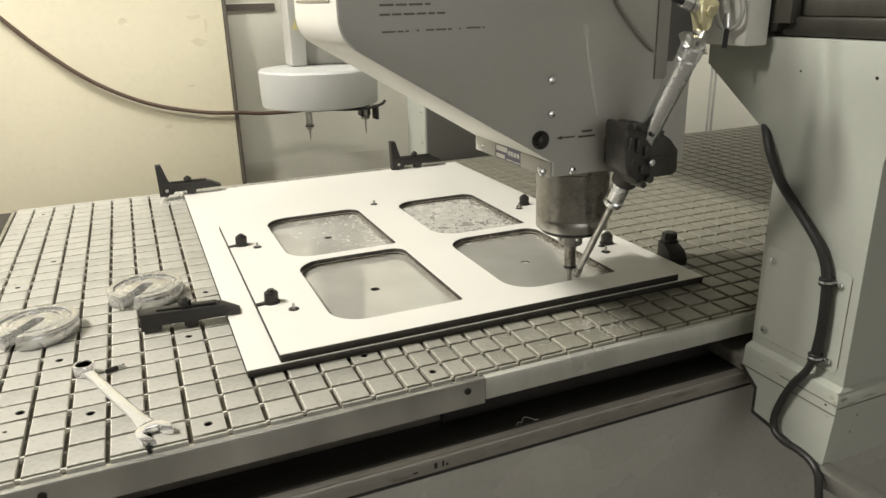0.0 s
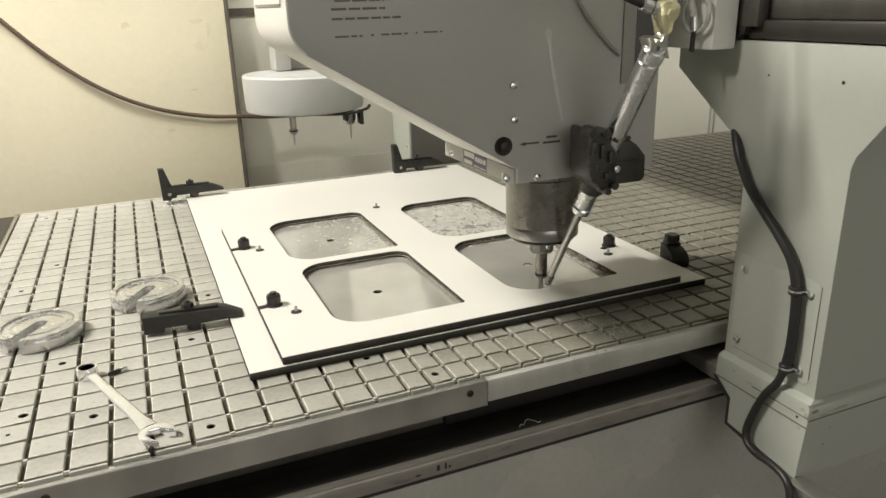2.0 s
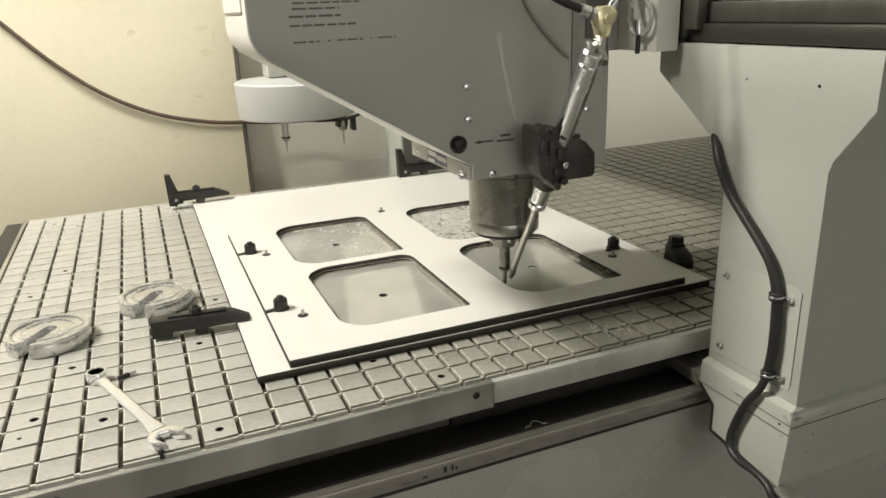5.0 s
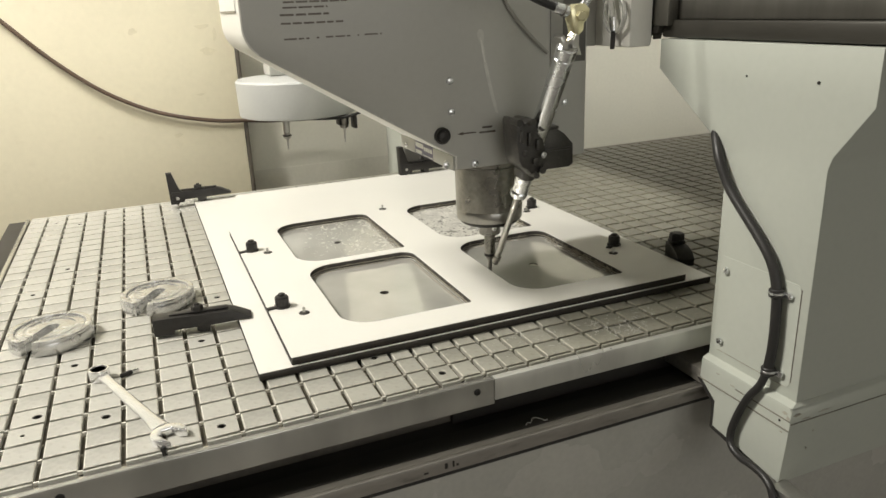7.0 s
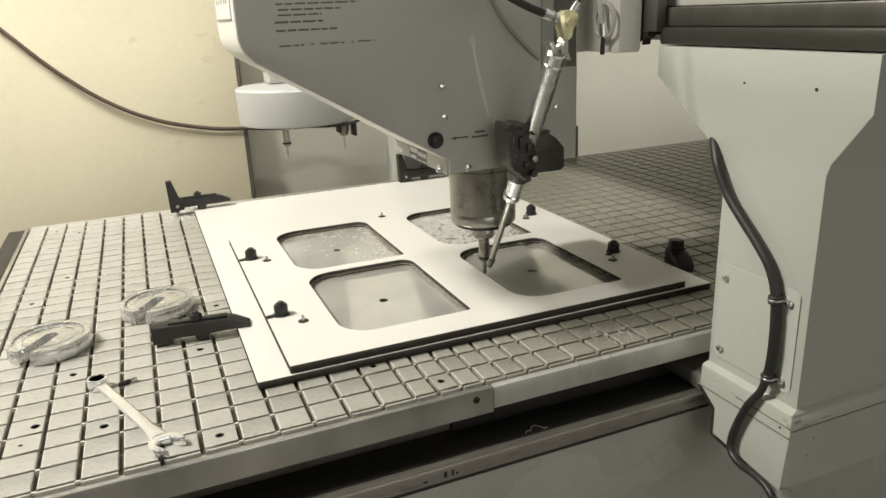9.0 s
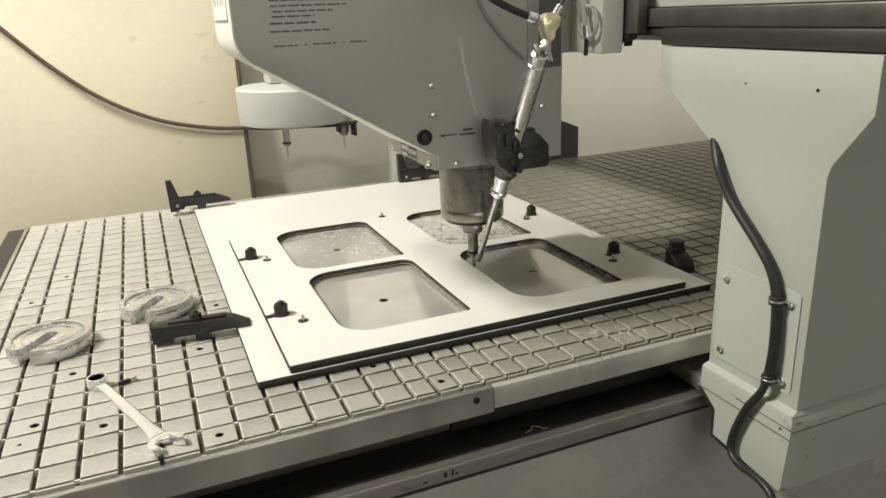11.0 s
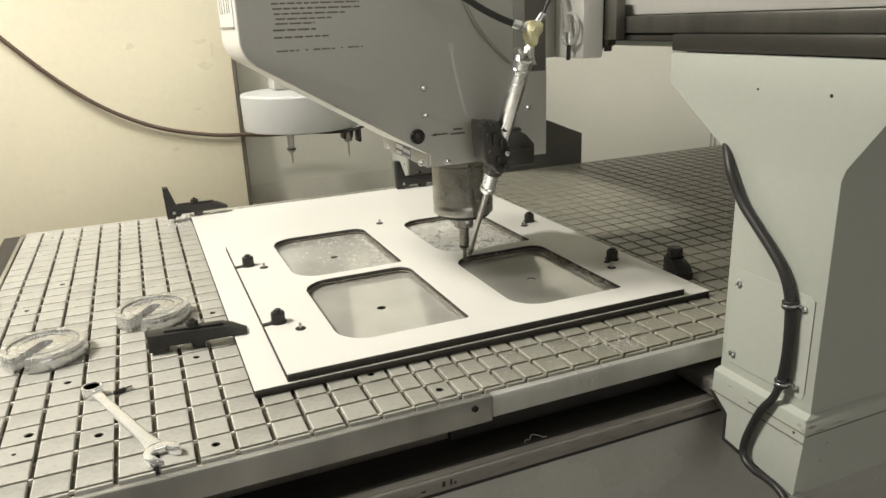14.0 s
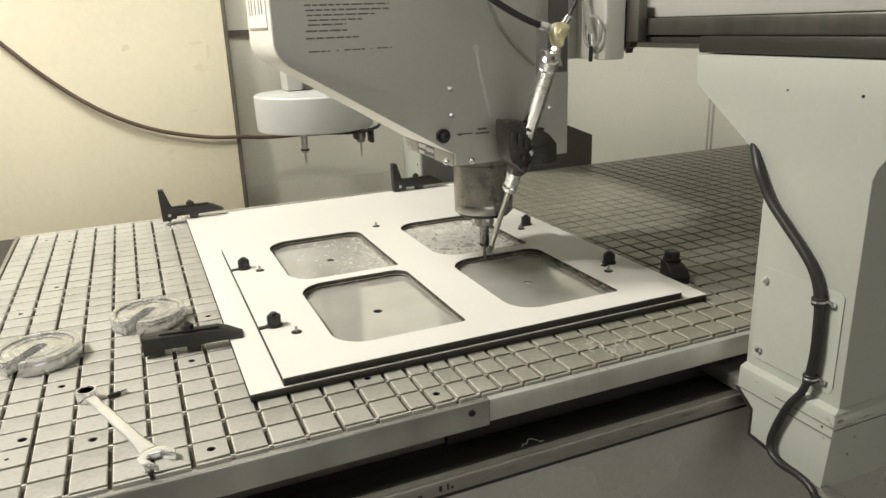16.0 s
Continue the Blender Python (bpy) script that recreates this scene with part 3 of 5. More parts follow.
def edge_clamp(at, turn):
    """A short black edge clamp: a stepped block with a tall nut at its heel."""
    t = thing("edge_clamp", (0, 0, 0), "short black edge clamp with a tall nut beside the sheet", "clamp")
    part("block", slab([[(-0.022, 0.0), (0.034, 0.0), (0.036, 0.012), (0.026, 0.022), (0.006, 0.027), (-0.022, 0.027)]], -0.0145, 0.0145, XZ, 0.002), BLACK, t)
    part("step", box(-0.020, -0.012, 0.0272, 0.002, 0.012, 0.033, 0.002), BLACK, t)
    part("nut", lathe([(0.0125, 0.0332), (0.0125, 0.042), (0.0105, 0.045), (0, 0.045)], (-0.009, 0, 0), seg=6), BLACK, t, smooth=False)
    t.matrix_basis = pose(*at, 0, 0, turn)


edge_clamp((0.7180, 0.214, TOP), -108)


def slotted_disc(at, turn, label):
    """A cast disc with a raised rim, a sunk face and a slot from its rim to its middle."""
    t = thing("slotted_weight", (0, 0, 0), label, "weight", "slotted weights")
    R, H, w = 0.0545, 0.0215, 0.0085

    def outline(r, half, reach):
        a0 = math.asin(half / r)
        pts = [(r * math.cos(a), r * math.sin(a)) for a in [a0 + (2 * math.pi - 2 * a0) * k / 56 for k in range(57)]]
        return pts + [(reach, -half)] + [(reach - half * math.sin(b), -half * math.cos(b)) for b in [math.pi * k / 8 for k in range(1, 8)]] + [(reach, half)]
    part("body", slab([outline(R, w, -0.004)], 0.0003, H - 0.004, bevel=0.0022), CAST, t)
    part("face", slab([outline(R * 0.80, w + 0.0008, -0.004)], H - 0.0055, H - 0.0018, bevel=0.0008), CAST, t)
    a0 = math.asin(w / R) + 0.02
    outer = [(0.985 * R * math.cos(a), 0.985 * R * math.sin(a)) for a in [a0 + (2 * math.pi - 2 * a0) * k / 56 for k in range(57)]]
    inner = [(0.84 * R * math.cos(a), 0.84 * R * math.sin(a)) for a in [2 * math.pi - a0 * 1.2 - (2 * math.pi - 2.4 * a0) * k / 56 for k in range(57)]]
    part("rim", slab([outer + inner], H - 0.0055, H, bevel=0.0012), CAST, t)
    arc = [a0 * 1.6 + (2 * math.pi - 3.2 * a0) * k / 48 for k in range(49)]
    part("face_ring", slab([[(0.66 * R * math.cos(q), 0.66 * R * math.sin(q)) for q in arc] + [(0.60 * R * math.cos(q), 0.60 * R * math.sin(q)) for q in arc[::-1]]], H - 0.0019, H - 0.0008, bevel=0.0004), CAST, t)
    t.matrix_basis = pose(*at, 0, 0, turn)
    return t


slotted_disc((-0.1075, 0.437, TOP), 241, "round silver-grey cast weight with a slot, beside the black clamp")
slotted_disc((-0.2520, 0.363, TOP), 240, "round silver-grey cast weight with a slot, near the wrench")


def wrench(a, b):
    """A combination wrench lying on the table, ring end at a, open end at b."""
    a, b = Vector(a), Vector(b)
    L = (b - a).length
    t = thing("combination_wrench", (0, 0, 0), "shiny chrome combination wrench lying on the gridded table", "wrench")
    bm, rows, n = bmesh.new(), [], 16
    for k in range(15):
        u = k / 14
        x = 0.0095 + (L - 0.0275) * u
        w = 0.0056 + 0.0022 * u + 0.0030 * max(0, u - 0.86) / 0.14 + 0.0012 * max(0, 0.10 - u) / 0.10
        h = 0.0036 + 0.0006 * u
        rows.append([bm.verts.new((x, w * math.copysign(abs(math.cos(q)) ** 0.8, math.cos(q)), 0.0078 - 0.0018 * u + h * math.copysign(abs(math.sin(q)) ** 0.8, math.sin(q)))) for q in [2 * math.pi * m / n for m in range(n)]])
    for p, q in zip(rows, rows[1:]):
        for k in range(n):
            bm.faces.new((p[k], q[k], q[(k + 1) % n], p[(k + 1) % n]))
    bm.faces.new(rows[0])
    bm.faces.new(rows[-1][::-1])
    bmesh.ops.recalc_face_normals(bm, faces=bm.faces[:])
    part("shaft", bm, SATIN, t)
    ring = [circle(0, 0, 0.0122, 30), [(0.0092 * (1 + 0.05 * (k % 2)) * math.cos(math.pi * k / 12), 0.0092 * (1 + 0.05 * (k % 2)) * math.sin(math.pi * k / 12)) for k in range(24)]]
    end = part("ring_end", slab(ring, 0.001, 0.0148, bevel=0.0008), SATIN, t)
    # Shade inside the ring is put into a black liner.
    part("ring_socket", lathe([(0.0088, 0.0135), (0.0088, 0.0012), (0.0080, 0.0012), (0.0080, 0.0135)], (0, 0, 0), seg=24), BLACK, end, "black liner standing in for shade inside the ring")
    jaw = []
    for k in range(22):
        q = radians(62 + (360 - 98) * k / 21)
        jaw.append((L + 0.0190 * math.cos(q), 0.0190 * math.sin(q)))
    jaw += [(L + 0.0185, -0.0062), (L - 0.002, -0.0105), (L - 0.0085, -0.004), (L - 0.006, 0.006), (L + 0.004, 0.0095), (L + 0.0105, 0.0155)]
    part("open_end", slab([jaw], 0.0006, 0.0098, bevel=0.0018), SATIN, t)
    d = b - a
    t.matrix_basis = pose(a.x, a.y, TOP, 0, 0, math.degrees(math.atan2(d.y, d.x)))


wrench((-0.1865, 0.206, 0), (-0.114, 0.023, 0))
# Dark groove end, its shade painted in as a black peg.
plug = thing("groove_plug", (-0.1215, 0.006, TOP - GD), "small black peg standing in for shade at a groove end", "plug")
part("body", lathe([(0.0024, 0), (0.0025, 0.009), (0.0018, 0.0102), (0, 0.0102)], (-0.1215, 0.0040, TOP - GD + 0.0002), seg=12), RUBBER, plug)
curl = thing("swarf_curl", (0.325, 0.010, 0.772), "small pale curl of swarf lying on the oily rail", "swarf")
for pts in ([(0.306, -0.012, 0.7741), (0.309, -0.008, 0.7752), (0.313, -0.007, 0.7755), (0.316, -0.010, 0.7758)],
            [(0.316, -0.010, 0.7758), (0.320, -0.014, 0.7752), (0.322, -0.017, 0.7747), (0.327, -0.016, 0.7741)],
            [(0.296, -0.016, 0.7741), (0.300, -0.013, 0.7750), (0.304, -0.014, 0.7741)]):
    part("shaving", tube(pts, 0.0006, 6, 4), FILM, curl)
# the small dark stud just behind the wrench's ring end
stud = thing("grub_screw", (-0.155, 0.188, TOP), "small dark screw lying in a table groove", "screw")
part("body", rod((-0.163, 0.196, TOP + 0.003), (-0.150, 0.202, TOP + 0.003), 0.003, 12), BLACK, stud)
part("tip", rod((-0.1497, 0.2022, TOP + 0.003), (-0.142, 0.2057, TOP + 0.003), 0.0024, 12), CHROME, stud)

# ---- the gantry: near and far uprights, bridge and rails ----
GX0, GX1 = 0.559, 1.126
GANTRY = thing("gantry", (0.84, 0.5, 0.75), "pale grey painted moving gantry astride the table", "machine gantry")


def uprights():
    near = [(0.093, 1.224), (0.093, 1.186), (-0.022, 1.106), (-0.036, 1.090), (-0.0405, 1.075), (-0.0405, 0.822), (-0.183, 0.822), (-0.183, 1.100), (-0.187, 1.113), (-0.226, 1.168), (-0.226, 1.224)]
    col = part("column", slab([near], GX0, 1.02, YZ, 0.0015), PAINT, GANTRY)
    foot = [(-0.0410, 0.8215), (-0.0395, 0.818), (-0.0385, 0.792), (-0.068, 0.769), (-0.068, 0.732), (-0.181, 0.716), (-0.1865, 0.790), (-0.1865, 0.817), (-0.183, 0.8215)]
    base = part("foot", slab([foot], GX0 - 0.010, GX1, YZ, 0.0015), PAINT, GANTRY, "flanged foot with a seam")
    part("seam", box(GX0 - 0.0112, -0.186, 0.7905, GX0 - 0.0095, -0.0360, 0.7918, 0), SEAM, base)
    part("seam", box(GX0 - 0.009, -0.1874, 0.7995, GX1, -0.1860, 0.8005, 0), SEAM, base)
    bm = bmesh.new()
    low = [bm.verts.new((x, y, 0.8213)) for x, y in ((GX0 - 0.0098, -0.1865), (GX1, -0.1865), (GX1, -0.0400), (GX0 - 0.0098, -0.0400))]
    high = [bm.verts.new((x, y, 0.8252)) for x, y in ((GX0 - 0.0006, -0.1834), (GX1 - 0.004, -0.1834), (GX1 - 0.004, -0.0404), (GX0 - 0.0006, -0.0404))]
    for k in range(4):
        bm.faces.new((low[k], low[(k + 1) % 4], high[(k + 1) % 4], high[k]))
    bm.faces.new(high)
    bm.faces.new(low[::-1])
    part("foot_flange", bm, PAINT, base, "folded sloping top flange", smooth=False)
    part("seam", box(GX0 - 0.0112, -0.186, 0.8035, GX0 - 0.0095, -0.1020, 0.8046, 0), SEAM, base)
    part("bolt_hole", lathe([(0.0017, 0), (0.0017, 0.0006), (0, 0.0006)], (GX0 - 0.0098, -0.172, 0.7990), (-1, 0, 0), 10), BLACK, base)
    rng = random.Random(31)
    for y, z, w, h in ((-0.178, 0.812, 0.006, 0.003), (-0.183, 0.8065, 0.003, 0.004), (-0.070, 0.8105, 0.004, 0.0012), (-0.096, 0.8060, 0.006, 0.0010), (-0.176, 0.7855, 0.003, 0.0015)):
        rim = [(y + w * rng.uniform(0.4, 1) * math.cos(q), z + h * rng.uniform(0.4, 1) * math.sin(q)) for q in [2 * math.pi * k / 14 for k in range(14)]]
        part("stain", slab([rim], GX0 - 0.0104, GX0 - 0.0098, YZ), STAIN, base)
    for x, z, w, h in ((GX0 + 0.000, 0.8110, 0.008, 0.003), (GX0 + 0.016, 0.8030, 0.009, 0.0016), (GX0 + 0.045, 0.8060, 0.012, 0.0014), (GX0 + 0.030, 0.7820, 0.0016, 0.0016), (GX0 + 0.022, 0.7600, 0.0016, 0.0022)):
        rim = [(x + w * rng.uniform(0.4, 1) * math.cos(q), z + h * rng.uniform(0.4, 1) * math.sin(q)) for q in [2 * math.pi * k / 14 for k in range(14)]]
        part("stain", slab([rim], -0.1869, -0.1863, XZ), STAIN, base)
    # Black band painted in as the foot's shadow on the base panel.
    gap = [(-0.0330, 0.788), (-0.0630, 0.764), (-0.0630, 0.727), (-0.1500, 0.7125), (-0.1500, 0.7195), (-0.0690, 0.7315), (-0.0690, 0.7680), (-0.0390, 0.7910)]
    part("foot_seal", slab([gap], GX0 - 0.0090, GX0 + 0.05, YZ), RUBBER, base, "black band standing in for the foot's shadow")
    part("inner_flange", box(GX0 - 0.004, -0.036, 0.776, GX0 + 0.10, 0.060, 0.797, 0.003), RAILTOP, GANTRY, "flange reaching under the table edge")
    part("cover_plate", slab([rounded(-0.1712, 0.838, -0.048, 0.966, 0.007, 4)], GX0 - 0.0007, GX0 + 0.001, YZ), PAINT, col, "thin screwed cover plate")
    part("lid_seam", box(GX0 - 0.0003, -0.1722, 0.846, GX0 + 0.0004, -0.1714, 0.962), INK, col)
    part("lid_seam", box(GX0 - 0.0003, -0.163, 0.8368, GX0 + 0.0004, -0.055, 0.8376), GRIME, col)
    for y, z in ((-0.0600, 0.949), (-0.0600, 0.852), (-0.1585, 0.950), (-0.1585, 0.851)):
        part("screw", lathe([(0.0045, 0), (0.0045, 0.001), (0.0036, 0.0030), (0.0015, 0.0040), (0, 0.0041)], (GX0 - 0.002, y, z), (-1, 0, 0), 16), CHROME, col, "bright dome-head screw")
    for y, z, q in ((-0.061, 1.187, 0.0013), (-0.159, 1.187, 0.0018)):
        part("bolt_hole", lathe([(q, 0), (q, 0.0006), (0, 0.0006)], (GX0 - 0.0002, y, z), (-1, 0, 0), 12), BLACK, col)
    far = [(1.15, 0.60), (1.15, 1.15), (1.06, 1.23), (1.06, 1.50), (1.285, 1.50), (1.285, 0.60)]
    back = part("column", slab([far], GX0, 0.96, YZ, 0.002), PAINT, GANTRY)
    for z in (0.90, 0.985, 1.07):
        part("screw", lathe([(0.0045, 0), (0.0045, 0.001), (0.003, 0.003), (0, 0.0035)], (GX0 - 0.0005, 1.168, z), (-1, 0, 0), 14), CHROME, back)
    truck = [(GX0 + 0.004, 0.55), (GX0 + 0.004, 1.0), (0.96, 1.0), (1.03, 0.972), (1.122, 0.934), (1.122, 0.55)]
    part("truck", slab([truck], 1.144, 1.29, XZ, 0.002), TRUCK_GREY, GANTRY, "dark grey running block behind the table")


def bridge():
    part("bridge", box(0.64, -0.30, 1.2255, 0.98, 1.30, 1.56, 0.004), PAINT, GANTRY, "long painted bridge beam")
    # guide rails and covers on the bridge's working side
    part("lower_rail", box(0.566, -0.34, 1.2255, 0.638, 0.101, 1.2475, 0.003), OILY, GANTRY, "oily dark guide rail")
    part("rail_face", box(0.575, -0.34, 1.248, 0.638, 1.30, 1.272, 0.002), WAY, GANTRY, "worn steel way strip")
    part("rail_lip", box(0.580, 0.102, 1.2365, 0.638, 1.30, 1.2475, 0.002), OILY, GANTRY)
    part("way_cover", box(0.586, -0.34, 1.2725, 0.638, 1.30, 1.33, 0.003), PAINT_GREY, GANTRY)


uprights()
bridge()


def conduit():
    x, xf = GX0 - 0.009, GX0 - 0.017
    pts = [(x + 0.040, 0.008, 1.132), (x + 0.024, -0.004, 1.124), (x + 0.013, -0.016, 1.114), (x + 0.006, -0.027, 1.103), (x + 0.001, -0.037, 1.090), (x, -0.047, 1.074), (x, -0.062, 1.053), (x, -0.086, 1.031), (x, -0.111, 1.009), (x, -0.131, 0.988), (x, -0.142, 0.966), (x, -0.147, 0.940), (x, -0.149, 0.891),
           (x - 0.001, -0.147, 0.856), (x - 0.003, -0.1455, 0.846)]
    tail = [(x - 0.001, -0.147, 0.856), (x - 0.005, -0.142, 0.832), (xf, -0.1275, 0.806), (xf, -0.114, 0.772), (xf - 0.001, -0.1085, 0.746), (xf - 0.004, -0.115, 0.732), (xf - 0.007, -0.134, 0.7275), (xf - 0.010, -0.156, 0.7305), (xf - 0.013, -0.178, 0.7295), (xf - 0.016, -0.193, 0.7215), (xf - 0.017, -0.200, 0.700), (xf - 0.017, -0.204, 0.670), (xf - 0.017, -0.208, 0.60), (xf - 0.017, -0.210, 0.50)]
    hose = part("conduit", tube(pts, 0.0060, 14, 6), RUBBER, GANTRY, "black rubber cable conduit")
    part("conduit_tail", tube(tail, 0.0048, 14, 6), RUBBER, GANTRY, "thinner black hose below the clip")
    for z, y in ((0.951, -0.1450), (0.852, -0.1465)):
        strap = part("pipe_clip", lathe([(0.0074, -0.005), (0.0084, -0.004), (0.0084, 0.004), (0.0074, 0.005)], (x, y, z), (0, 0.06, 1), 18), RUBBER, hose)
        part("clip_band", lathe([(0.0085, -0.0014), (0.0089, -0.001), (0.0089, 0.001), (0.0085, 0.0014)], (x, y, z), (0, 0.06, 1), 18), CHROME, hose)
        part("clip_tab", box(x + 0.0035, y - 0.0165, z - 0.0035, x + 0.0062, y - 0.006, z + 0.0035, 0.0008), CHROME, hose)
    x = xf
    bar = part("hose_bracket", slab([[(-0.182, 0.7195), (-0.187, 0.7215), (-0.275, 0.7265), (-0.275, 0.708), (-0.192, 0.700), (-0.183, 0.706)]], x - 0.010, x + 0.016, YZ, 0.0015), STEEL, GANTRY, "oily steel bar under the foot")
    part("bolt", lathe([(0.0055, 0), (0.0055, 0.002), (0.0040, 0.0034), (0, 0.0034)], (x - 0.0102, -0.262, 0.7165), (-1, 0, 0), 12), BLACK, bar)


conduit()

# ---- tool magazine behind the table, carried by the gantry ----
MAG = thing("tool_magazine", (0.315, 1.31, 1.0), "round pale grey tool magazine drum with hanging tool holders", "tool changer")


def magazine():
    c = (0.3135, 1.315, -0.007)
    part("drum", lathe([(0.150, 1.014), (0.1585, 1.0165), (0.160, 1.02), (0.162, 1.107), (0.158, 1.112), (0.05, 1.116), (0, 1.116)], c, seg=64), DRUM, MAG)
    part("base_plate", lathe([(0.080, 1.003), (0.082, 1.005), (0.082, 1.0135), (0, 1.0135)], c, seg=48), BLACK, MAG, "black plate under the drum")
    part("post", box(0.246, 1.33, 1.1105, 0.289, 1.42, 1.60, 0.004), WHITE, MAG, "pale upright carrying the drum")
    part("post_web", box(0.2895, 1.36, 1.1105, 0.42, 1.41, 1.60, 0.003), PAINT_GREY, MAG)
    part("warning_sign", slab([[(0.254, 1.207), (0.270, 1.207), (0.262, 1.232)]], 1.3275, 1.3295, XZ), YELLOW, MAG, "small yellow warning triangle")
    for x, y, k in ((0.257, 1.225, 0), (0.420, 1.245, 1)):
        if k == 0:
            h = part("tool_holder", lathe([(0.0105, 1.004), (0.0105, 0.998), (0.0088, 0.996), (0.0088, 0.972), (0.0075, 0.9705), (0.0075, 0.968), (0.0105, 0.967), (0.0112, 0.962), (0.0095, 0.957), (0.006, 0.954)], (x, y, 0), seg=20), STEEL, MAG, "bright collet tool holder")
            part("nut_ring", lathe([(0.0117, 0.9652), (0.0117, 0.9612)], (x, y, 0), seg=14), BLACK, h)
        else:
            h = part("tool_holder", lathe([(0.0150, 1.004), (0.0150, 0.976), (0.0118, 0.974), (0.0118, 0.9665), (0.006, 0.964)], (x, y, 0), seg=18), SPINDLE, MAG, "short dark tool holder")
        part("cutter", lathe([(0.0030, 0.964), (0.0030, 0.946), (0.0013, 0.926), (0, 0.924)], (x, y, 0), seg=12), STEEL, h)
    part("gripper", box(0.4375, 1.205, 0.966, 0.4475, 1.24, 1.004, 0.003), BLACK, MAG)
    part("gripper", box(0.3965, 1.205, 0.978, 0.4035, 1.24, 1.004, 0.002), BLACK, MAG)
    part("clip_finger", box(0.407, 1.212, 0.968, 0.4125, 1.222, 0.9755, 0.001), SPINDLE, MAG)
    part("air_line", tube([(0.30, 1.20, 1.006), (0.36, 1.185, 1.003), (0.41, 1.185, 1.003), (0.45, 1.19, 1.010), (0.465, 1.205, 1.016)], 0.004, 10, 6), RUBBER, MAG)
    part("support_arm", box(0.24, 1.16, 1.50, 0.515, 1.40, 1.60, 0.004), PAINT, MAG)
    pivot = Matrix.Translation(Vector((-0.173, -0.698, 1.278)) - BASE[MAG])
    for o in MAG.children_recursive:
        o.data.transform(pivot @ Matrix.Scale(1.06, 4) @ pivot.inverted())


magazine()

cable = thing("hanging_cable", (-0.1, 1.62, 1.1), "brown cable hanging in a curve from the wall", "cable")
part("cable", tube([(-1.12, 1.8435, 2.36), (-1.10, 1.8435, 2.30), (-1.06, 1.80, 2.24), (-0.95, 1.74, 2.13), (-0.884, 1.800, 1.911), (-0.754, 1.800, 1.715), (-0.643, 1.793, 1.557), (-0.532, 1.775, 1.411), (-0.406, 1.759, 1.272), (-0.292, 1.745, 1.155), (-0.170, 1.733, 1.059), (-0.032, 1.725, 0.991), (0.120, 1.720, 0.954), (0.235, 1.7225, 0.943), (0.30, 1.735, 0.934), (0.37, 1.74, 0.931), (0.44, 1.72, 0.936), (0.50, 1.69, 0.955)], 0.0062, 12, 8), BROWN, cable)

# ---- the spindle head, sliding on the bridge ----
HEAD = thing("spindle_head", (0.394, 0.279, 1.06), "pale grey router spindle head with cutter and air cylinder", "spindle head")
HY0, HY1 = 0.172, 0.397
HTOP = 1.51


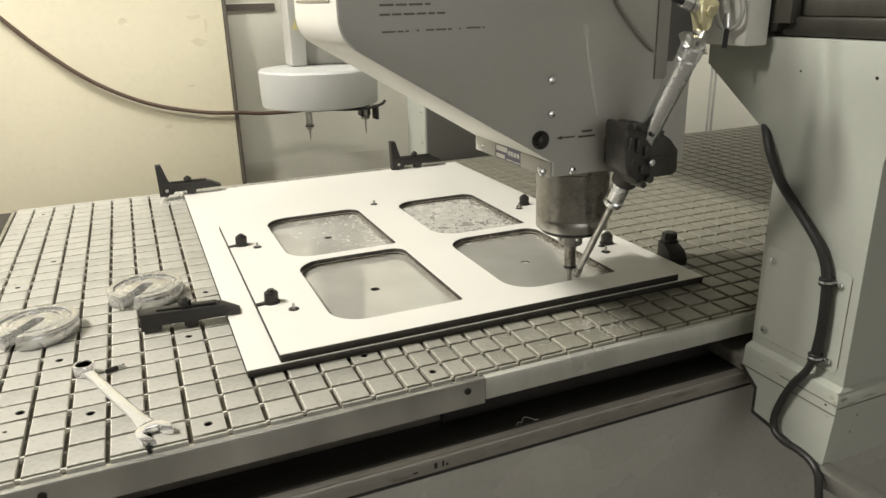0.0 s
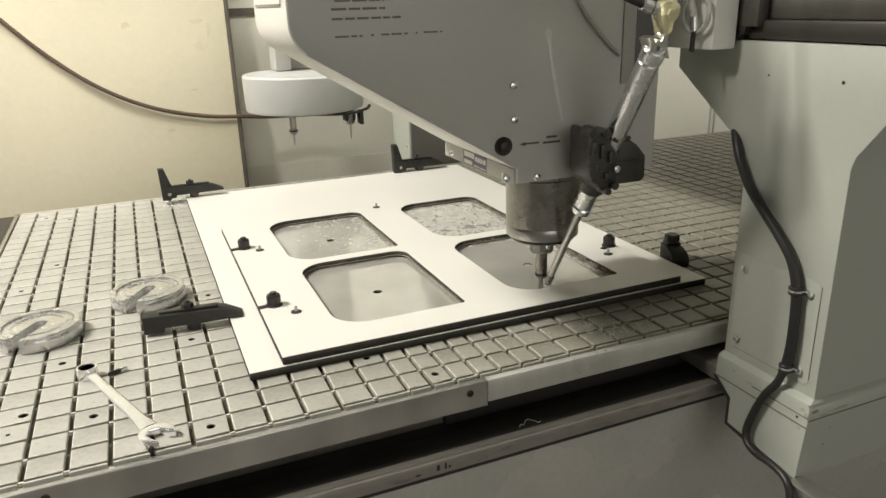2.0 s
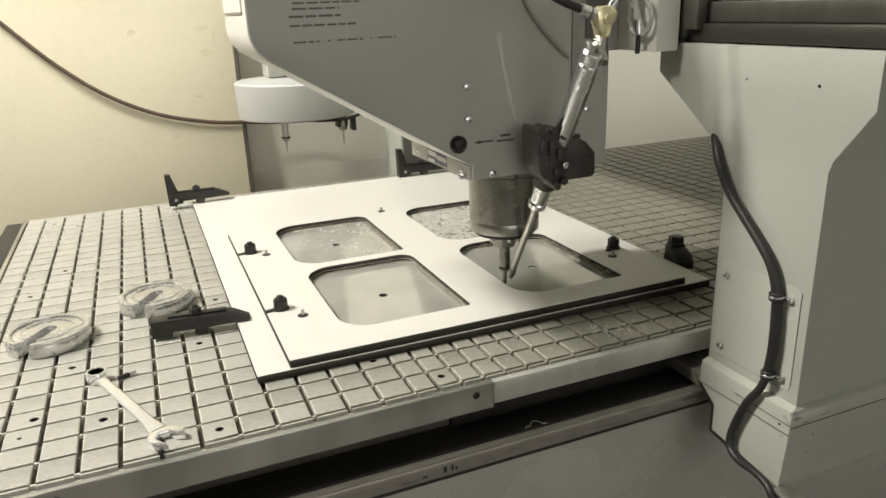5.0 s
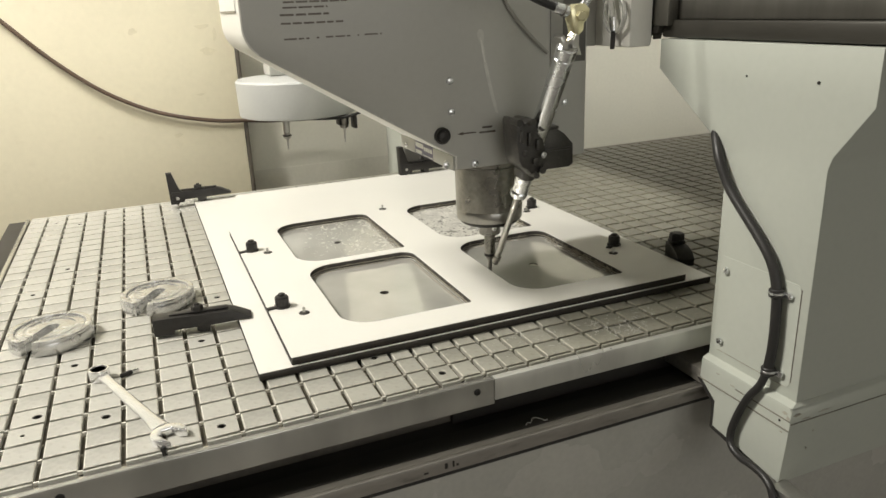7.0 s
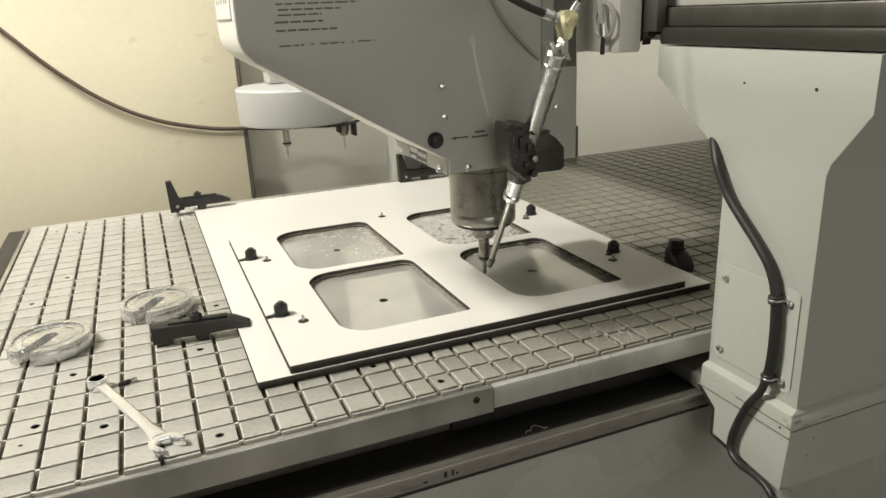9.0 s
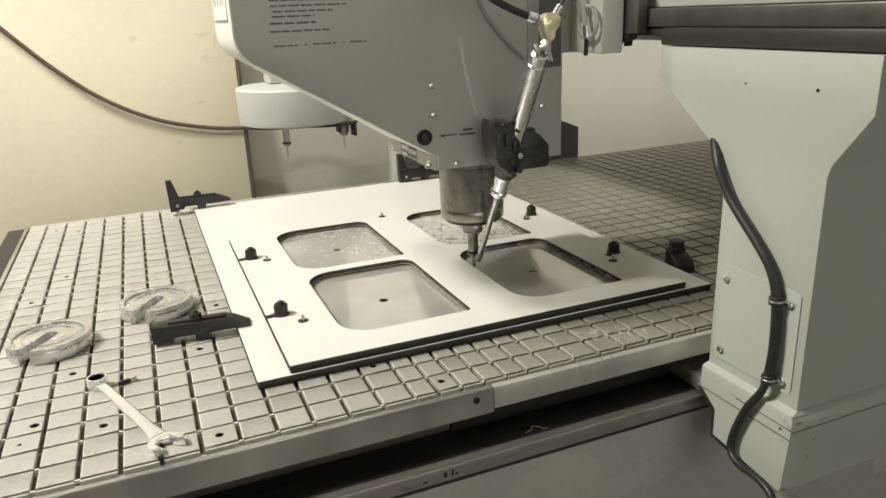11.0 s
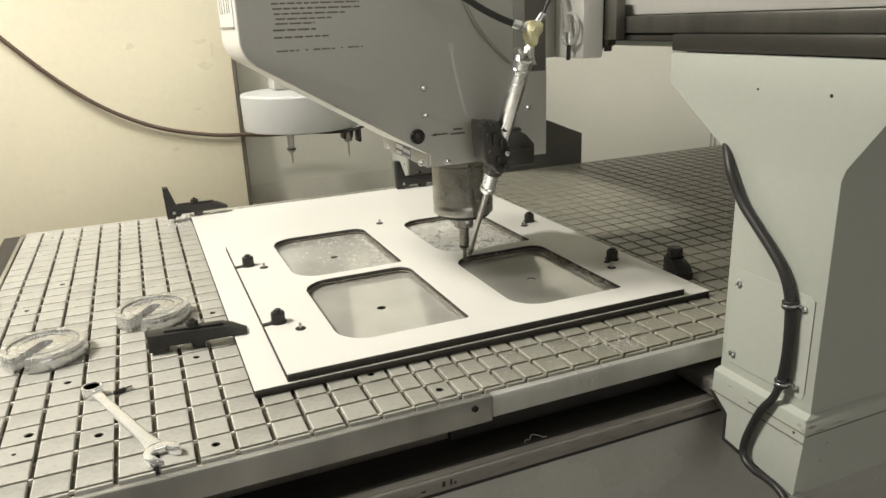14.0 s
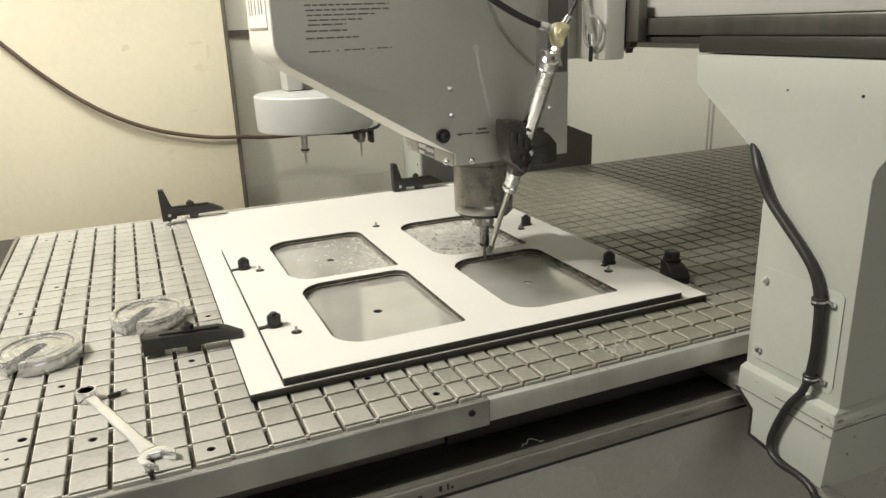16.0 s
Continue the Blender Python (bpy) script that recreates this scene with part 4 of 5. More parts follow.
def head_body():
    arc = [(0.0320 + 0.040 - 0.040 * math.cos(radians(a)), 1.2605 - 0.040 * math.sin(radians(a))) for a in range(0, 60, 6)]
    prof = [(0.0320, HTOP)] + arc + [(0.2925, 1.0828), (0.2925, 1.064), (0.497, 1.064), (0.497, HTOP)]

    def set_back(x, y):
        """Sets the narrow front askew, further back on the far side, to fit the camera's view."""
        return 0.0040 * (y - HY0) / (HY1 - 0.010 - HY0) * max(0.0, min(1.0, (0.115 - x) / 0.085))
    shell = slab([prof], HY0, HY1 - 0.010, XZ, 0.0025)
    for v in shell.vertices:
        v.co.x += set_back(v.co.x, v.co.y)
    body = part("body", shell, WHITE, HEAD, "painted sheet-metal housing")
    body.data.materials.append(LIT_WHITE)
    # Faces turned to the lamp get the lighter white, brightness put into the colour.
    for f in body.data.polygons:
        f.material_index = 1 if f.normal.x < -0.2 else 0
    # upright guide slot in the side plate
    part("slot", box(0.4575, HY0 - 0.0012, 1.196, 0.4935, HY0 + 0.001, HTOP, 0), TRUCK_GREY, body)
    part("slot_strip", box(0.4375, HY0 - 0.0026, 1.175, 0.4560, HY0 + 0.001, HTOP, 0.0006), STRIP_GREY, body)
    for x, z in ((0.288, 1.183), (0.289, 1.143), (0.2785, 1.073), (0.3215, 1.0705), (0.4620, 1.1410)):
        part("screw", lathe([(0.0052, 0), (0.0052, 0.001), (0.0042, 0.0030), (0.0015, 0.0040), (0, 0.0041)], (x, HY0, z), (0, -1, 0), 16), CHROME, body)
    part("release_button", lathe([(0.0112, 0), (0.0112, 0.003), (0.0098, 0.0045), (0.0085, 0.0035), (0.0070, 0.0035), (0.0065, 0.0065), (0.004, 0.0078), (0, 0.008)], (0.2745, HY0, 1.113), (0, -1, 0), 24), BLACK, body)
    part("arrow", slab([[(0.2965, 1.1128), (0.3050, 1.1153), (0.3050, 1.1138), (0.3235, 1.1138), (0.3235, 1.1120), (0.3050, 1.1120), (0.3050, 1.1103)]], HY0 - 0.0008, HY0 - 0.0002, XZ), INK, body)
    for x0, x1, z in ((0.3335, 0.3485, 1.1183), (0.3290, 0.3330, 1.1118), (0.3335, 0.3370, 1.1118), (0.3378, 0.3445, 1.1118), (0.3450, 0.3530, 1.1118)):
        part("print_bar", box(x0, HY0 - 0.0007, z - 0.0013, x1, HY0 - 0.0002, z + 0.0013), INK, body)
    # rows of small print
    rng = random.Random(4)
    for z, x0, x1, h in ((1.3060, 0.079, 0.199, 0.0030), (1.2995, 0.080, 0.199, 0.0030), (1.2930, 0.081, 0.181, 0.0028), (1.2865, 0.083, 0.160, 0.0028), (1.2805, 0.082, 0.135, 0.0028),
                         (1.2725, 0.078, 0.136, 0.0032), (1.2630, 0.078, 0.155, 0.0030), (1.2455, 0.080, 0.110, 0.0026), (1.2458, 0.119, 0.122, 0.0026), (1.2460, 0.130, 0.160, 0.0026), (1.2462, 0.169, 0.171, 0.0026), (1.2465, 0.178, 0.200, 0.0026)):
        x = x0
        row = bmesh.new()
        while x < x1 - 0.001:
            w = min(rng.uniform(0.006, 0.017), x1 - x)
            box(x, HY0 - 0.0004, z - h * 0.36, x + w, HY0 - 0.0002, z + h * 0.36, bm=row)
            x += w + 0.0024
        part("print_line", row, PRINT, body, smooth=False)
    # label plate on the housing's narrow front
    def askew(y0, y1, z0, z1, proud):
        bm = box(0.0308 - proud, y0, z0, 0.0318 - proud, y1, z1)
        for v in bm.verts:
            v.co.x += set_back(0.0320, v.co.y)
        return bm
    lab = part("front_label", askew(0.196, 0.365, 1.2795, 1.42, 0.0), LABEL_WHITE, body, "white label with dark strokes", smooth=False)
    for y0, y1 in ((0.224, 0.230), (0.248, 0.254), (0.282, 0.288), (0.316, 0.322), (0.340, 0.346)):
        part("label_stroke", askew(y0, y1, 1.297, 1.338, 0.0005), GRIME, lab)
    # Dark line painted in as the shadow below the label's edge.
    part("label_rim", askew(0.1965, 0.3645, 1.2770, 1.2792, 0.0003), GRIME, lab)
    # stiffening plate with a maker's label on the sloping underside
    nx = 0.2925
    plate = part("nose_plate", box(nx - 0.0016, 0.323, 1.0630, nx - 0.0002, 0.386, 1.0832, 0.0005), WHITE, HEAD, "pale nose plate with a screw")
    cover = part("nose_cover", box(nx - 0.0020, 0.1735, 1.0632, nx - 0.0002, 0.2485, 1.0826, 0.0005), WHITE, HEAD, "pale nose plate with a screw")
    label = part("label", box(nx - 0.0012, 0.2490, 1.0634, nx - 0.0002, 0.3220, 1.0828), LABEL_BLUE, HEAD, "small dark violet and white label")
    part("label_field", box(nx - 0.0016, 0.287, 1.0745, nx - 0.0013, 0.319, 1.0815), LABEL_WHITE, label)
    part("label_field", box(nx - 0.0016, 0.294, 1.0648, nx - 0.0013, 0.319, 1.0702), LABEL_WHITE, label)
    for y0, y1 in ((0.279, 0.284), (0.270, 0.277), (0.262, 0.268), (0.253, 0.260)):
        part("label_stroke", box(nx - 0.0016, y0, 1.0725, nx - 0.0013, y1, 1.0785), LABEL_WHITE, label)
    for y0, y1 in ((0.252, 0.268), (0.271, 0.288)):
        part("label_stroke", box(nx - 0.0016, y0, 1.0650, nx - 0.0013, y1, 1.0665), LABEL_WHITE, label)
    for q, own in ((0.360, plate), (0.199, cover)):
        part("screw", lathe([(0.0042, 0), (0.0036, 0.0022), (0.0015, 0.0034), (0, 0.0036)], (nx - 0.0014, q, 1.0705), (-1, 0, 0), 14), CHROME, own)
    # paint knocked off the edge of the sloping face
    rng = random.Random(9)
    for _ in range(16):
        x, l, h = rng.uniform(0.150, 0.225), rng.uniform(0.003, 0.010), rng.uniform(0.0012, 0.0032)
        z = 1.0828 + 0.595 * (nx - x) + 0.0006
        bm = slab([[(x, z), (x + l * 0.5, z - 0.2975 * l + h * rng.uniform(0.4, 1)), (x + l, z - 0.595 * l), (x + l * 0.8, z - 0.476 * l + h), (x + l * 0.3, z - 0.18 * l + h)]], HY0 - 0.0007, HY0 - 0.0002, XZ)
        part("paint_chip", bm, SCUFF, body)
    # pale scuff on the side plate
    part("scuff", slab([[(0.3285, 1.2400), (0.3310, 1.2445), (0.3345, 1.2455), (0.3380, 1.2420), (0.3385, 1.2370), (0.3375, 1.228), (0.3415, 1.205), (0.3470, 1.180), (0.3530, 1.155), (0.3580, 1.135), (0.3540, 1.137), (0.3480, 1.156), (0.3420, 1.180), (0.3365, 1.206), (0.3330, 1.228), (0.3295, 1.2350)]], HY0 - 0.0004, HY0 - 0.0001, XZ), SCUFF, body)
    part("scuff_core", slab([[(0.3335, 1.2360), (0.3350, 1.2310), (0.3375, 1.2150), (0.3400, 1.2030), (0.3390, 1.2030), (0.3360, 1.2150), (0.3335, 1.2310)]], HY0 - 0.0007, HY0 - 0.0005, XZ), CHIP, body)
    # carriage plate that rides on the bridge
    part("carriage_plate", box(0.520, 0.108, 1.214, 0.556, 0.45, HTOP, 0.003), LIT_WHITE, HEAD, "white carriage plate on the bridge")
    part("carriage_block", box(0.4975, HY0 + 0.012, 1.214, 0.5195, HY1 - 0.01, HTOP, 0.002), PAINT_GREY, HEAD)
    part("bearing_block", box(0.557, 0.110, 1.2275, 0.5745, 0.44, 1.30, 0.002), OILY, HEAD)
    part("way_wiper", box(0.5575, 0.0800, 1.2400, 0.5735, 0.1095, 1.300, 0.001), WAY, HEAD, "oily way wiper")
    part("wiper_tab", slab([[(0.0960, 1.2398), (0.0985, 1.2320), (0.1060, 1.2295), (0.1078, 1.2225), (0.1095, 1.2398)]], 0.5575, 0.571, YZ), OILY, HEAD)
    part("wiper_seal", box(0.5565, 0.1097, 1.2260, 0.5572, 0.1120, 1.300), BLACK, HEAD)


def spindle():
    c = (0.394, 0.279, 0)
    part("collar", lathe([(0.0565, 1.0625), (0.0565, 1.046), (0.0525, 1.0435)], c, seg=48), SPINDLE, HEAD)
    nose = part("spindle_nose", lathe([(0.0522, 1.0430), (0.0518, 0.9755), (0.040, 0.9755)], c, seg=48), SPINDLE, HEAD, "stained steel spindle nose")
    part("nose_ring", lathe([(0.0512, 0.9753), (0.0516, 0.9745), (0.0516, 0.9600), (0.0508, 0.9587), (0.040, 0.9587)], c, seg=48), NOSE, nose, "brighter worn steel ring")
    part("flange", lathe([(0.0465, 0.9583), (0.0465, 0.9545), (0.0440, 0.9520), (0.022, 0.9520)], c, seg=36), BLACK, HEAD)
    for q in (200, 260, 320):
        part("flange_bolt", lathe([(0.0036, 0.9518), (0.0036, 0.9425), (0.0026, 0.9415), (0, 0.9415)], (c[0] + 0.026 * math.cos(radians(q)), c[1] + 0.026 * math.sin(radians(q)), 0), seg=10), CHROME, HEAD)
    part("collet_nut", lathe([(0.0172, 0.9518), (0.0176, 0.932), (0.0160, 0.9295), (0.0100, 0.9285)], c, seg=14), NOSE, HEAD, smooth=False)
    part("cutter_shank", lathe([(0.0088, 0.9283), (0.0088, 0.896), (0.0078, 0.892), (0.0065, 0.888)], c, seg=20), SPINDLE, HEAD)
    part("shank_ring", lathe([(0.0091, 0.8965), (0.0091, 0.8925)], c, seg=18), BLACK, HEAD)
    part("cutter", lathe([(0.0034, 0.888), (0.0034, 0.868), (0.0026, 0.8655), (0, 0.865)], c, seg=10), SPINDLE, HEAD)


def air_cylinder():
    a, b = Vector((0.388, 0.050, 1.222)), Vector((0.398, 0.262, 0.892))
    d = (b - a).normalized()
    L = (b - a).length

    def on(q):
        return a + d * q
    tubeb = part("cylinder_tube", rod(on(0.012), on(0.236), 0.0122, 28), CHROME, HEAD, "polished air cylinder tube")
    part("end_cap", rod(on(0.236), on(0.247), 0.0130, 24), CHROME, tubeb)
    part("end_cap", rod(on(-0.004), on(0.0125), 0.0128, 24), CHROME, tubeb)
    part("rod", rod(on(0.247), on(L + 0.004), 0.0050, 16), STEEL, HEAD, "slim steel piston rod")
    part("nozzle", lathe([(0.006, 0), (0.0062, 0.006), (0.0045, 0.014), (0.003, 0.016)], on(L - 0.006), (-0.2, 0.3, -1), 14), SPINDLE, HEAD)
    part("clevis", slab([[(0.3755, 1.236), (0.381, 1.2385), (0.3855, 1.231), (0.393, 1.232), (0.397, 1.2395), (0.402, 1.2365), (0.4015, 1.226), (0.4055, 1.214), (0.379, 1.219), (0.3795, 1.228)], circle(0.3890, 1.2245, 0.0030, 12)], 0.0445, 0.0610, XZ, 0.0016), STEEL, HEAD, "forked chrome clevis")
    # brass tee and its hoses
    ty = 0.055
    tee = part("brass_tee", slab([[(0.3905, 1.2665), (0.398, 1.2720), (0.4105, 1.2725), (0.4175, 1.2665), (0.4165, 1.2570), (0.4100, 1.2500), (0.4090, 1.2420), (0.4040, 1.2375), (0.3965, 1.2390), (0.3945, 1.2470), (0.3915, 1.2560)]], ty - 0.0085, ty + 0.0085, XZ, 0.0032), BRASS, HEAD, "pale brass tee fitting")
    part("tee_boss", rod((0.4035, ty - 0.0125, 1.2585), (0.4035, ty - 0.008, 1.2585), 0.0062, 6), BRASS, tee)
    part("tee_stem", rod((0.4020, ty, 1.2400), (0.3945, ty, 1.2280), 0.0058, 8), BRASS, tee)
    part("stem_nut", rod((0.3995, ty, 1.2362), (0.3968, ty, 1.2318), 0.0074, 6), STEEL, tee)
    part("push_fitting", rod((0.3920, ty, 1.2632), (0.3725, ty, 1.2700), 0.0066, 16), CHROME, tee)
    part("fitting_collar", rod((0.3862, ty, 1.2652), (0.3838, ty, 1.2661), 0.0074, 16), SPINDLE, tee)
    part("push_fitting", rod((0.4120, ty, 1.2690), (0.4205, ty, 1.2800), 0.0052, 16), CHROME, tee)
    part("air_hose", tube([(0.3745, ty, 1.2693), (0.352, ty + 0.004, 1.2790), (0.325, ty + 0.012, 1.2950), (0.295, ty + 0.03, 1.322), (0.275, ty + 0.06, 1.37)], 0.0046, 12, 6), RUBBER, HEAD)
    part("air_hose", tube([(0.4200, ty, 1.2792), (0.4255, ty, 1.290), (0.4330, ty + 0.003, 1.306), (0.440, ty + 0.015, 1.38)], 0.0022, 10, 6), RUBBER, HEAD)
    # black moulded bracket: a clamp round the cylinder and the block behind it
    br = part("bracket", slab([[(0.3970, 1.1120), (0.4260, 1.1125), (0.4370, 1.1060), (0.4505, 1.0910), (0.4510, 1.0635), (0.4450, 1.0590), (0.3970, 1.0590)]], 0.1290, 0.1712, XZ, 0.0028), MOULDED, HEAD, "black moulded cylinder bracket")
    part("bracket_rib", box(0.404, 0.1265, 1.0840, 0.4445, 0.1300, 1.0875, 0.0012), MOULDED, br)
    part("bracket_cap", box(0.412, 0.1330, 1.1118, 0.430, 0.1600, 1.1165, 0.0015), MOULDED, br)
    jaw = part("bracket_clamp", slab([[(0.3510, 1.1300), (0.3530, 1.1350), (0.3560, 1.1355), (0.3600, 1.1285), (0.3650, 1.1290), (0.3690, 1.1335), (0.3760, 1.1335), (0.3800, 1.1300), (0.3860, 1.1310), (0.3910, 1.1150), (0.3950, 1.0950), (0.3960, 1.0780), (0.3920, 1.0640), (0.3820, 1.0550), (0.3740, 1.0600), (0.3680, 1.0670), (0.3600, 1.0710), (0.3550, 1.0800), (0.3535, 1.0930), (0.3520, 1.1080)]], 0.1090, 0.1500, XZ, 0.0045), MOULDED, br)
    part("bracket_web", box(0.366, 0.1500, 1.075, 0.404, 0.1712, 1.110, 0.004, 2), MOULDED, br)
    part("bracket_band", rod(on(0.168), on(0.206), 0.0165, 14), MOULDED, br)
    for x, z, w, h in ((0.3590, 1.112, 0.006, 0.016), (0.3700, 1.108, 0.006, 0.018), (0.3820, 1.100, 0.006, 0.014), (0.3640, 1.090, 0.006, 0.008), (0.3780, 1.078, 0.007, 0.009)):
        part("clamp_rib", box(x - w / 2, 0.1045, z - h / 2, x + w / 2, 0.1105, z + h / 2, 0.002), MOULDED, jaw)
    for x, z, r in ((0.3545, 1.1310, 0.0050), (0.3735, 1.1300, 0.0050), (0.3870, 1.1220, 0.0045), (0.3885, 1.0660, 0.0050), (0.3790, 1.0600, 0.0042)):
        part("clamp_knob", rod((x, 0.125, z), (x - 0.001, 0.1015, z), r, 10), MOULDED, jaw)
    part("clamp_screw", lathe([(0.0042, 0), (0.0042, 0.0025), (0.0025, 0.0034), (0.0025, 0.0010), (0, 0.0010)], (0.3885, 0.1040, 1.0860), (0, -1, 0), 12), CHROME, jaw)
    # Thin grey tube painted in as a hose's soft shadow on the plate.
    part("back_hose", tube([(0.355, HY0 - 0.0035, 1.305), (0.375, HY0 - 0.0035, 1.268), (0.403, HY0 - 0.0035, 1.236), (0.432, HY0 - 0.0035, 1.210)], 0.0024, 10, 6), STRIP_GREY, HEAD)
    # looped air line beside the carriage
    loop = [(0.512, 0.131 + 0.0215 * math.cos(q), 1.256 + 0.0225 * math.sin(q)) for q in [radians(v) for v in range(20, 400, 25)]]
    ring = part("air_loop", tube([(0.512, 0.160, 1.37), (0.512, 0.154, 1.31), (0.512, 0.1535, 1.285)] + loop, 0.0030, 10, 4), CLEAR, HEAD, "coiled clear air line")
    part("braided_line", tube([(0.509, 0.150, 1.36), (0.509, 0.147, 1.31), (0.509, 0.138, 1.275), (0.509, 0.131, 1.252)], 0.0040, 10, 4), CLEAR, ring)
    part("loop_fitting", rod((0.509, 0.131, 1.253), (0.509, 0.129, 1.235), 0.0044, 12), CHROME, ring)
    part("loop_tail", rod((0.509, 0.129, 1.2345), (0.509, 0.130, 1.212), 0.0032, 12), RUBBER, ring)


head_body()
spindle()
air_cylinder()


def chips():
    """Loose cutting chips on the sheets and in the openings."""
    rng = random.Random(11)
    verts, faces = [], []

    def flake(x, y, z, s, verts=verts, faces=faces):
        i = len(verts)
        a = rng.uniform(0, 6.28)
        for k in range(4):
            b = a + k * 1.57 + rng.uniform(-0.4, 0.4)
            verts.append((x + s * math.cos(b) * rng.uniform(0.5, 1.2), y + s * math.sin(b) * rng.uniform(0.5, 1.2), z + rng.uniform(0, 0.4) * s))
        verts.append((x + rng.uniform(-0.3, 0.3) * s, y, z + s * rng.uniform(0.5, 1.1)))
        faces.extend([(i, i + 1, i + 4), (i + 1, i + 2, i + 4), (i + 2, i + 3, i + 4), (i + 3, i, i + 4), (i + 3, i + 2, i + 1, i)])
    zf = ZS1 + 0.0001
    a, b, c, d = POCKETS[2]
    for _ in range(4800):
        x, y = rng.uniform(a + 0.012, c - 0.008), rng.uniform(b + 0.02, d - 0.008)
        clump = noise.noise(Vector((x * 70, y * 26, 2.0))) + 0.6 * noise.noise(Vector((x * 150, y * 60, 6.0)))
        if math.hypot(x - CENTRES[2][0], y - CENTRES[2][1]) < 0.009:
            continue
        u, v = (x - a) / (c - a), (y - b) / (d - b)
        if rng.random() < 0.15 + 0.85 * min(1, v * 1.5) * min(1, 0.35 + u) and clump > 0.04:
            flake(x, y, zf, rng.choice((0.0005, 0.0008, 0.0011, 0.0018)) * (0.8 + 0.8 * max(0, clump)))
    a, b, c, d = POCKETS[1]
    for _ in range(3600):
        x, y = rng.uniform(a + 0.03, c - 0.008), rng.uniform(b + 0.05, d - 0.008)
        clump = noise.noise(Vector((x * 45, y * 45, 7.0)))
        if rng.random() < 0.05 + 0.9 * ((x - a) / (c - a)) ** 2 and clump > -0.05:
            flake(x, y, zf, rng.choice((0.0004, 0.0006, 0.0009, 0.0013)))
    for a, b, c, d in POCKETS[1:]:
        for _ in range(260):
            flake(c - 0.0060 + rng.uniform(-0.004, 0.0040), rng.uniform(b + 0.04, d - 0.03), zf, rng.choice((0.0008, 0.0013)))
        for _ in range(200):
            flake(rng.uniform(a + 0.04, c - 0.03), d - 0.0060 + rng.uniform(-0.004, 0.0040), zf, rng.choice((0.0008, 0.0013)))
    # smeared film of fine dust on two of the milled floors
    fv, ff = [], []
    for number, count in ((2, 2600), (1, 420)):
        a, b, c, d = POCKETS[number]
        for _ in range(count):
            x, y = rng.uniform(a + 0.014, c - 0.014), rng.uniform(b + 0.03, d - 0.014)
            u, v = (x - a) / (c - a), (y - b) / (d - b)
            keep = min(1, 0.35 + 1.2 * v) if number == 2 else u * u
            if rng.random() < keep and noise.noise(Vector((x * 26, y * 26, 5.0 + number))) > (-0.45 if number == 2 else -0.15):
                i, r, z, n = len(fv), (rng.uniform(0.0018, 0.0048) if number == 2 else rng.uniform(0.0014, 0.0042)), zf + rng.uniform(0.0001, 0.0004), 11
                fv.extend([(x + r * rng.uniform(0.5, 1.2) * math.cos(2 * math.pi * k / n), y + 1.3 * r * rng.uniform(0.5, 1.2) * math.sin(2 * math.pi * k / n), z) for k in range(n)])
                ff.append(tuple(range(i, i + n)))
    # smears of fine dust wiped over the front tiles
    for cx, cy, spread, many in ((0.440, 0.062, 0.010, 7), (0.455, 0.040, 0.016, 12), (0.470, 0.024, 0.014, 9), (0.495, 0.045, 0.016, 10), (0.535, 0.058, 0.020, 9), (0.36, 0.05, 0.04, 8)):
        for _ in range(many):
            x, y, a = rng.gauss(cx, spread), max(0.009, rng.gauss(cy, spread * 0.7)), rng.uniform(0, 3.14)
            i, l, w, bend, z = len(fv), rng.uniform(0.003, 0.009), rng.uniform(0.0004, 0.0011), rng.uniform(-0.4, 0.4), TOP + rng.uniform(0.0003, 0.0006)
            for side in (1, -1):
                for k in range(6):
                    u = (k - 2.5) / 2.5 * side
                    p = (u * l, bend * l * u * u + side * w * (1.05 - u * u) * rng.uniform(0.6, 1.3))
                    fv.append((x + p[0] * math.cos(a) - p[1] * math.sin(a), y + p[0] * math.sin(a) + p[1] * math.cos(a), z))
            ff.append(tuple(range(i, i + 12)))
        for _ in range(many * 4):
            flake(rng.gauss(cx, spread), max(0.009, rng.gauss(cy, spread * 0.7)), TOP + 0.0003, rng.choice((0.0004, 0.0006, 0.0009, 0.0015)), fv, ff)
    film = bpy.data.meshes.new("dust_film")
    film.from_pydata(fv, [], ff)
    tagged(part("dust_film", film, FILM, None, smooth=False), "thin pale dust film smeared on milled panels and tiles", "dust", kind="stuff")
    # dust packed against the walls that the cutter throws it at
    dv, df = [], []
    for k, (a, b, c, d) in enumerate(POCKETS):
        for _ in range((120, 420, 420, 900)[k]):
            y, h = rng.uniform(b + 0.03, d - 0.03), rng.random() ** 1.6
            if noise.noise(Vector((y * 60, k * 3.0, 4.0))) > -0.25:
                flake(c - 0.0012 - (1 - h) * rng.uniform(0, 0.007), y, zf + h * (ZS2 - zf - 0.003), rng.choice((0.0008, 0.0012, 0.0016)), dv, df)
        for _ in range(420 if k == 3 else 130):
            x, h = rng.uniform(a + 0.03, c - 0.03), rng.random() ** 2.4
            if noise.noise(Vector((x * 50, k * 3.0, 9.0))) > -0.15:
                flake(x, d - 0.0012 - (1 - h) * rng.uniform(0, 0.010), zf + h * (ZS2 - zf - 0.004), rng.choice((0.0008, 0.0012, 0.0016)), dv, df)
    dust = bpy.data.meshes.new("cutting_dust")
    dust.from_pydata(dv, [], df)
    tagged(part("cutting_dust", dust, GRIME, None, smooth=False), "brownish cutting dust packed against the walls of the openings", "dust", kind="stuff")
    for _ in range(500):
        flake(rng.uniform(-0.05, 0.68), 1.052 + abs(rng.gauss(0, 0.016)), TOP + 0.0003, rng.choice((0.0012, 0.002, 0.003)))
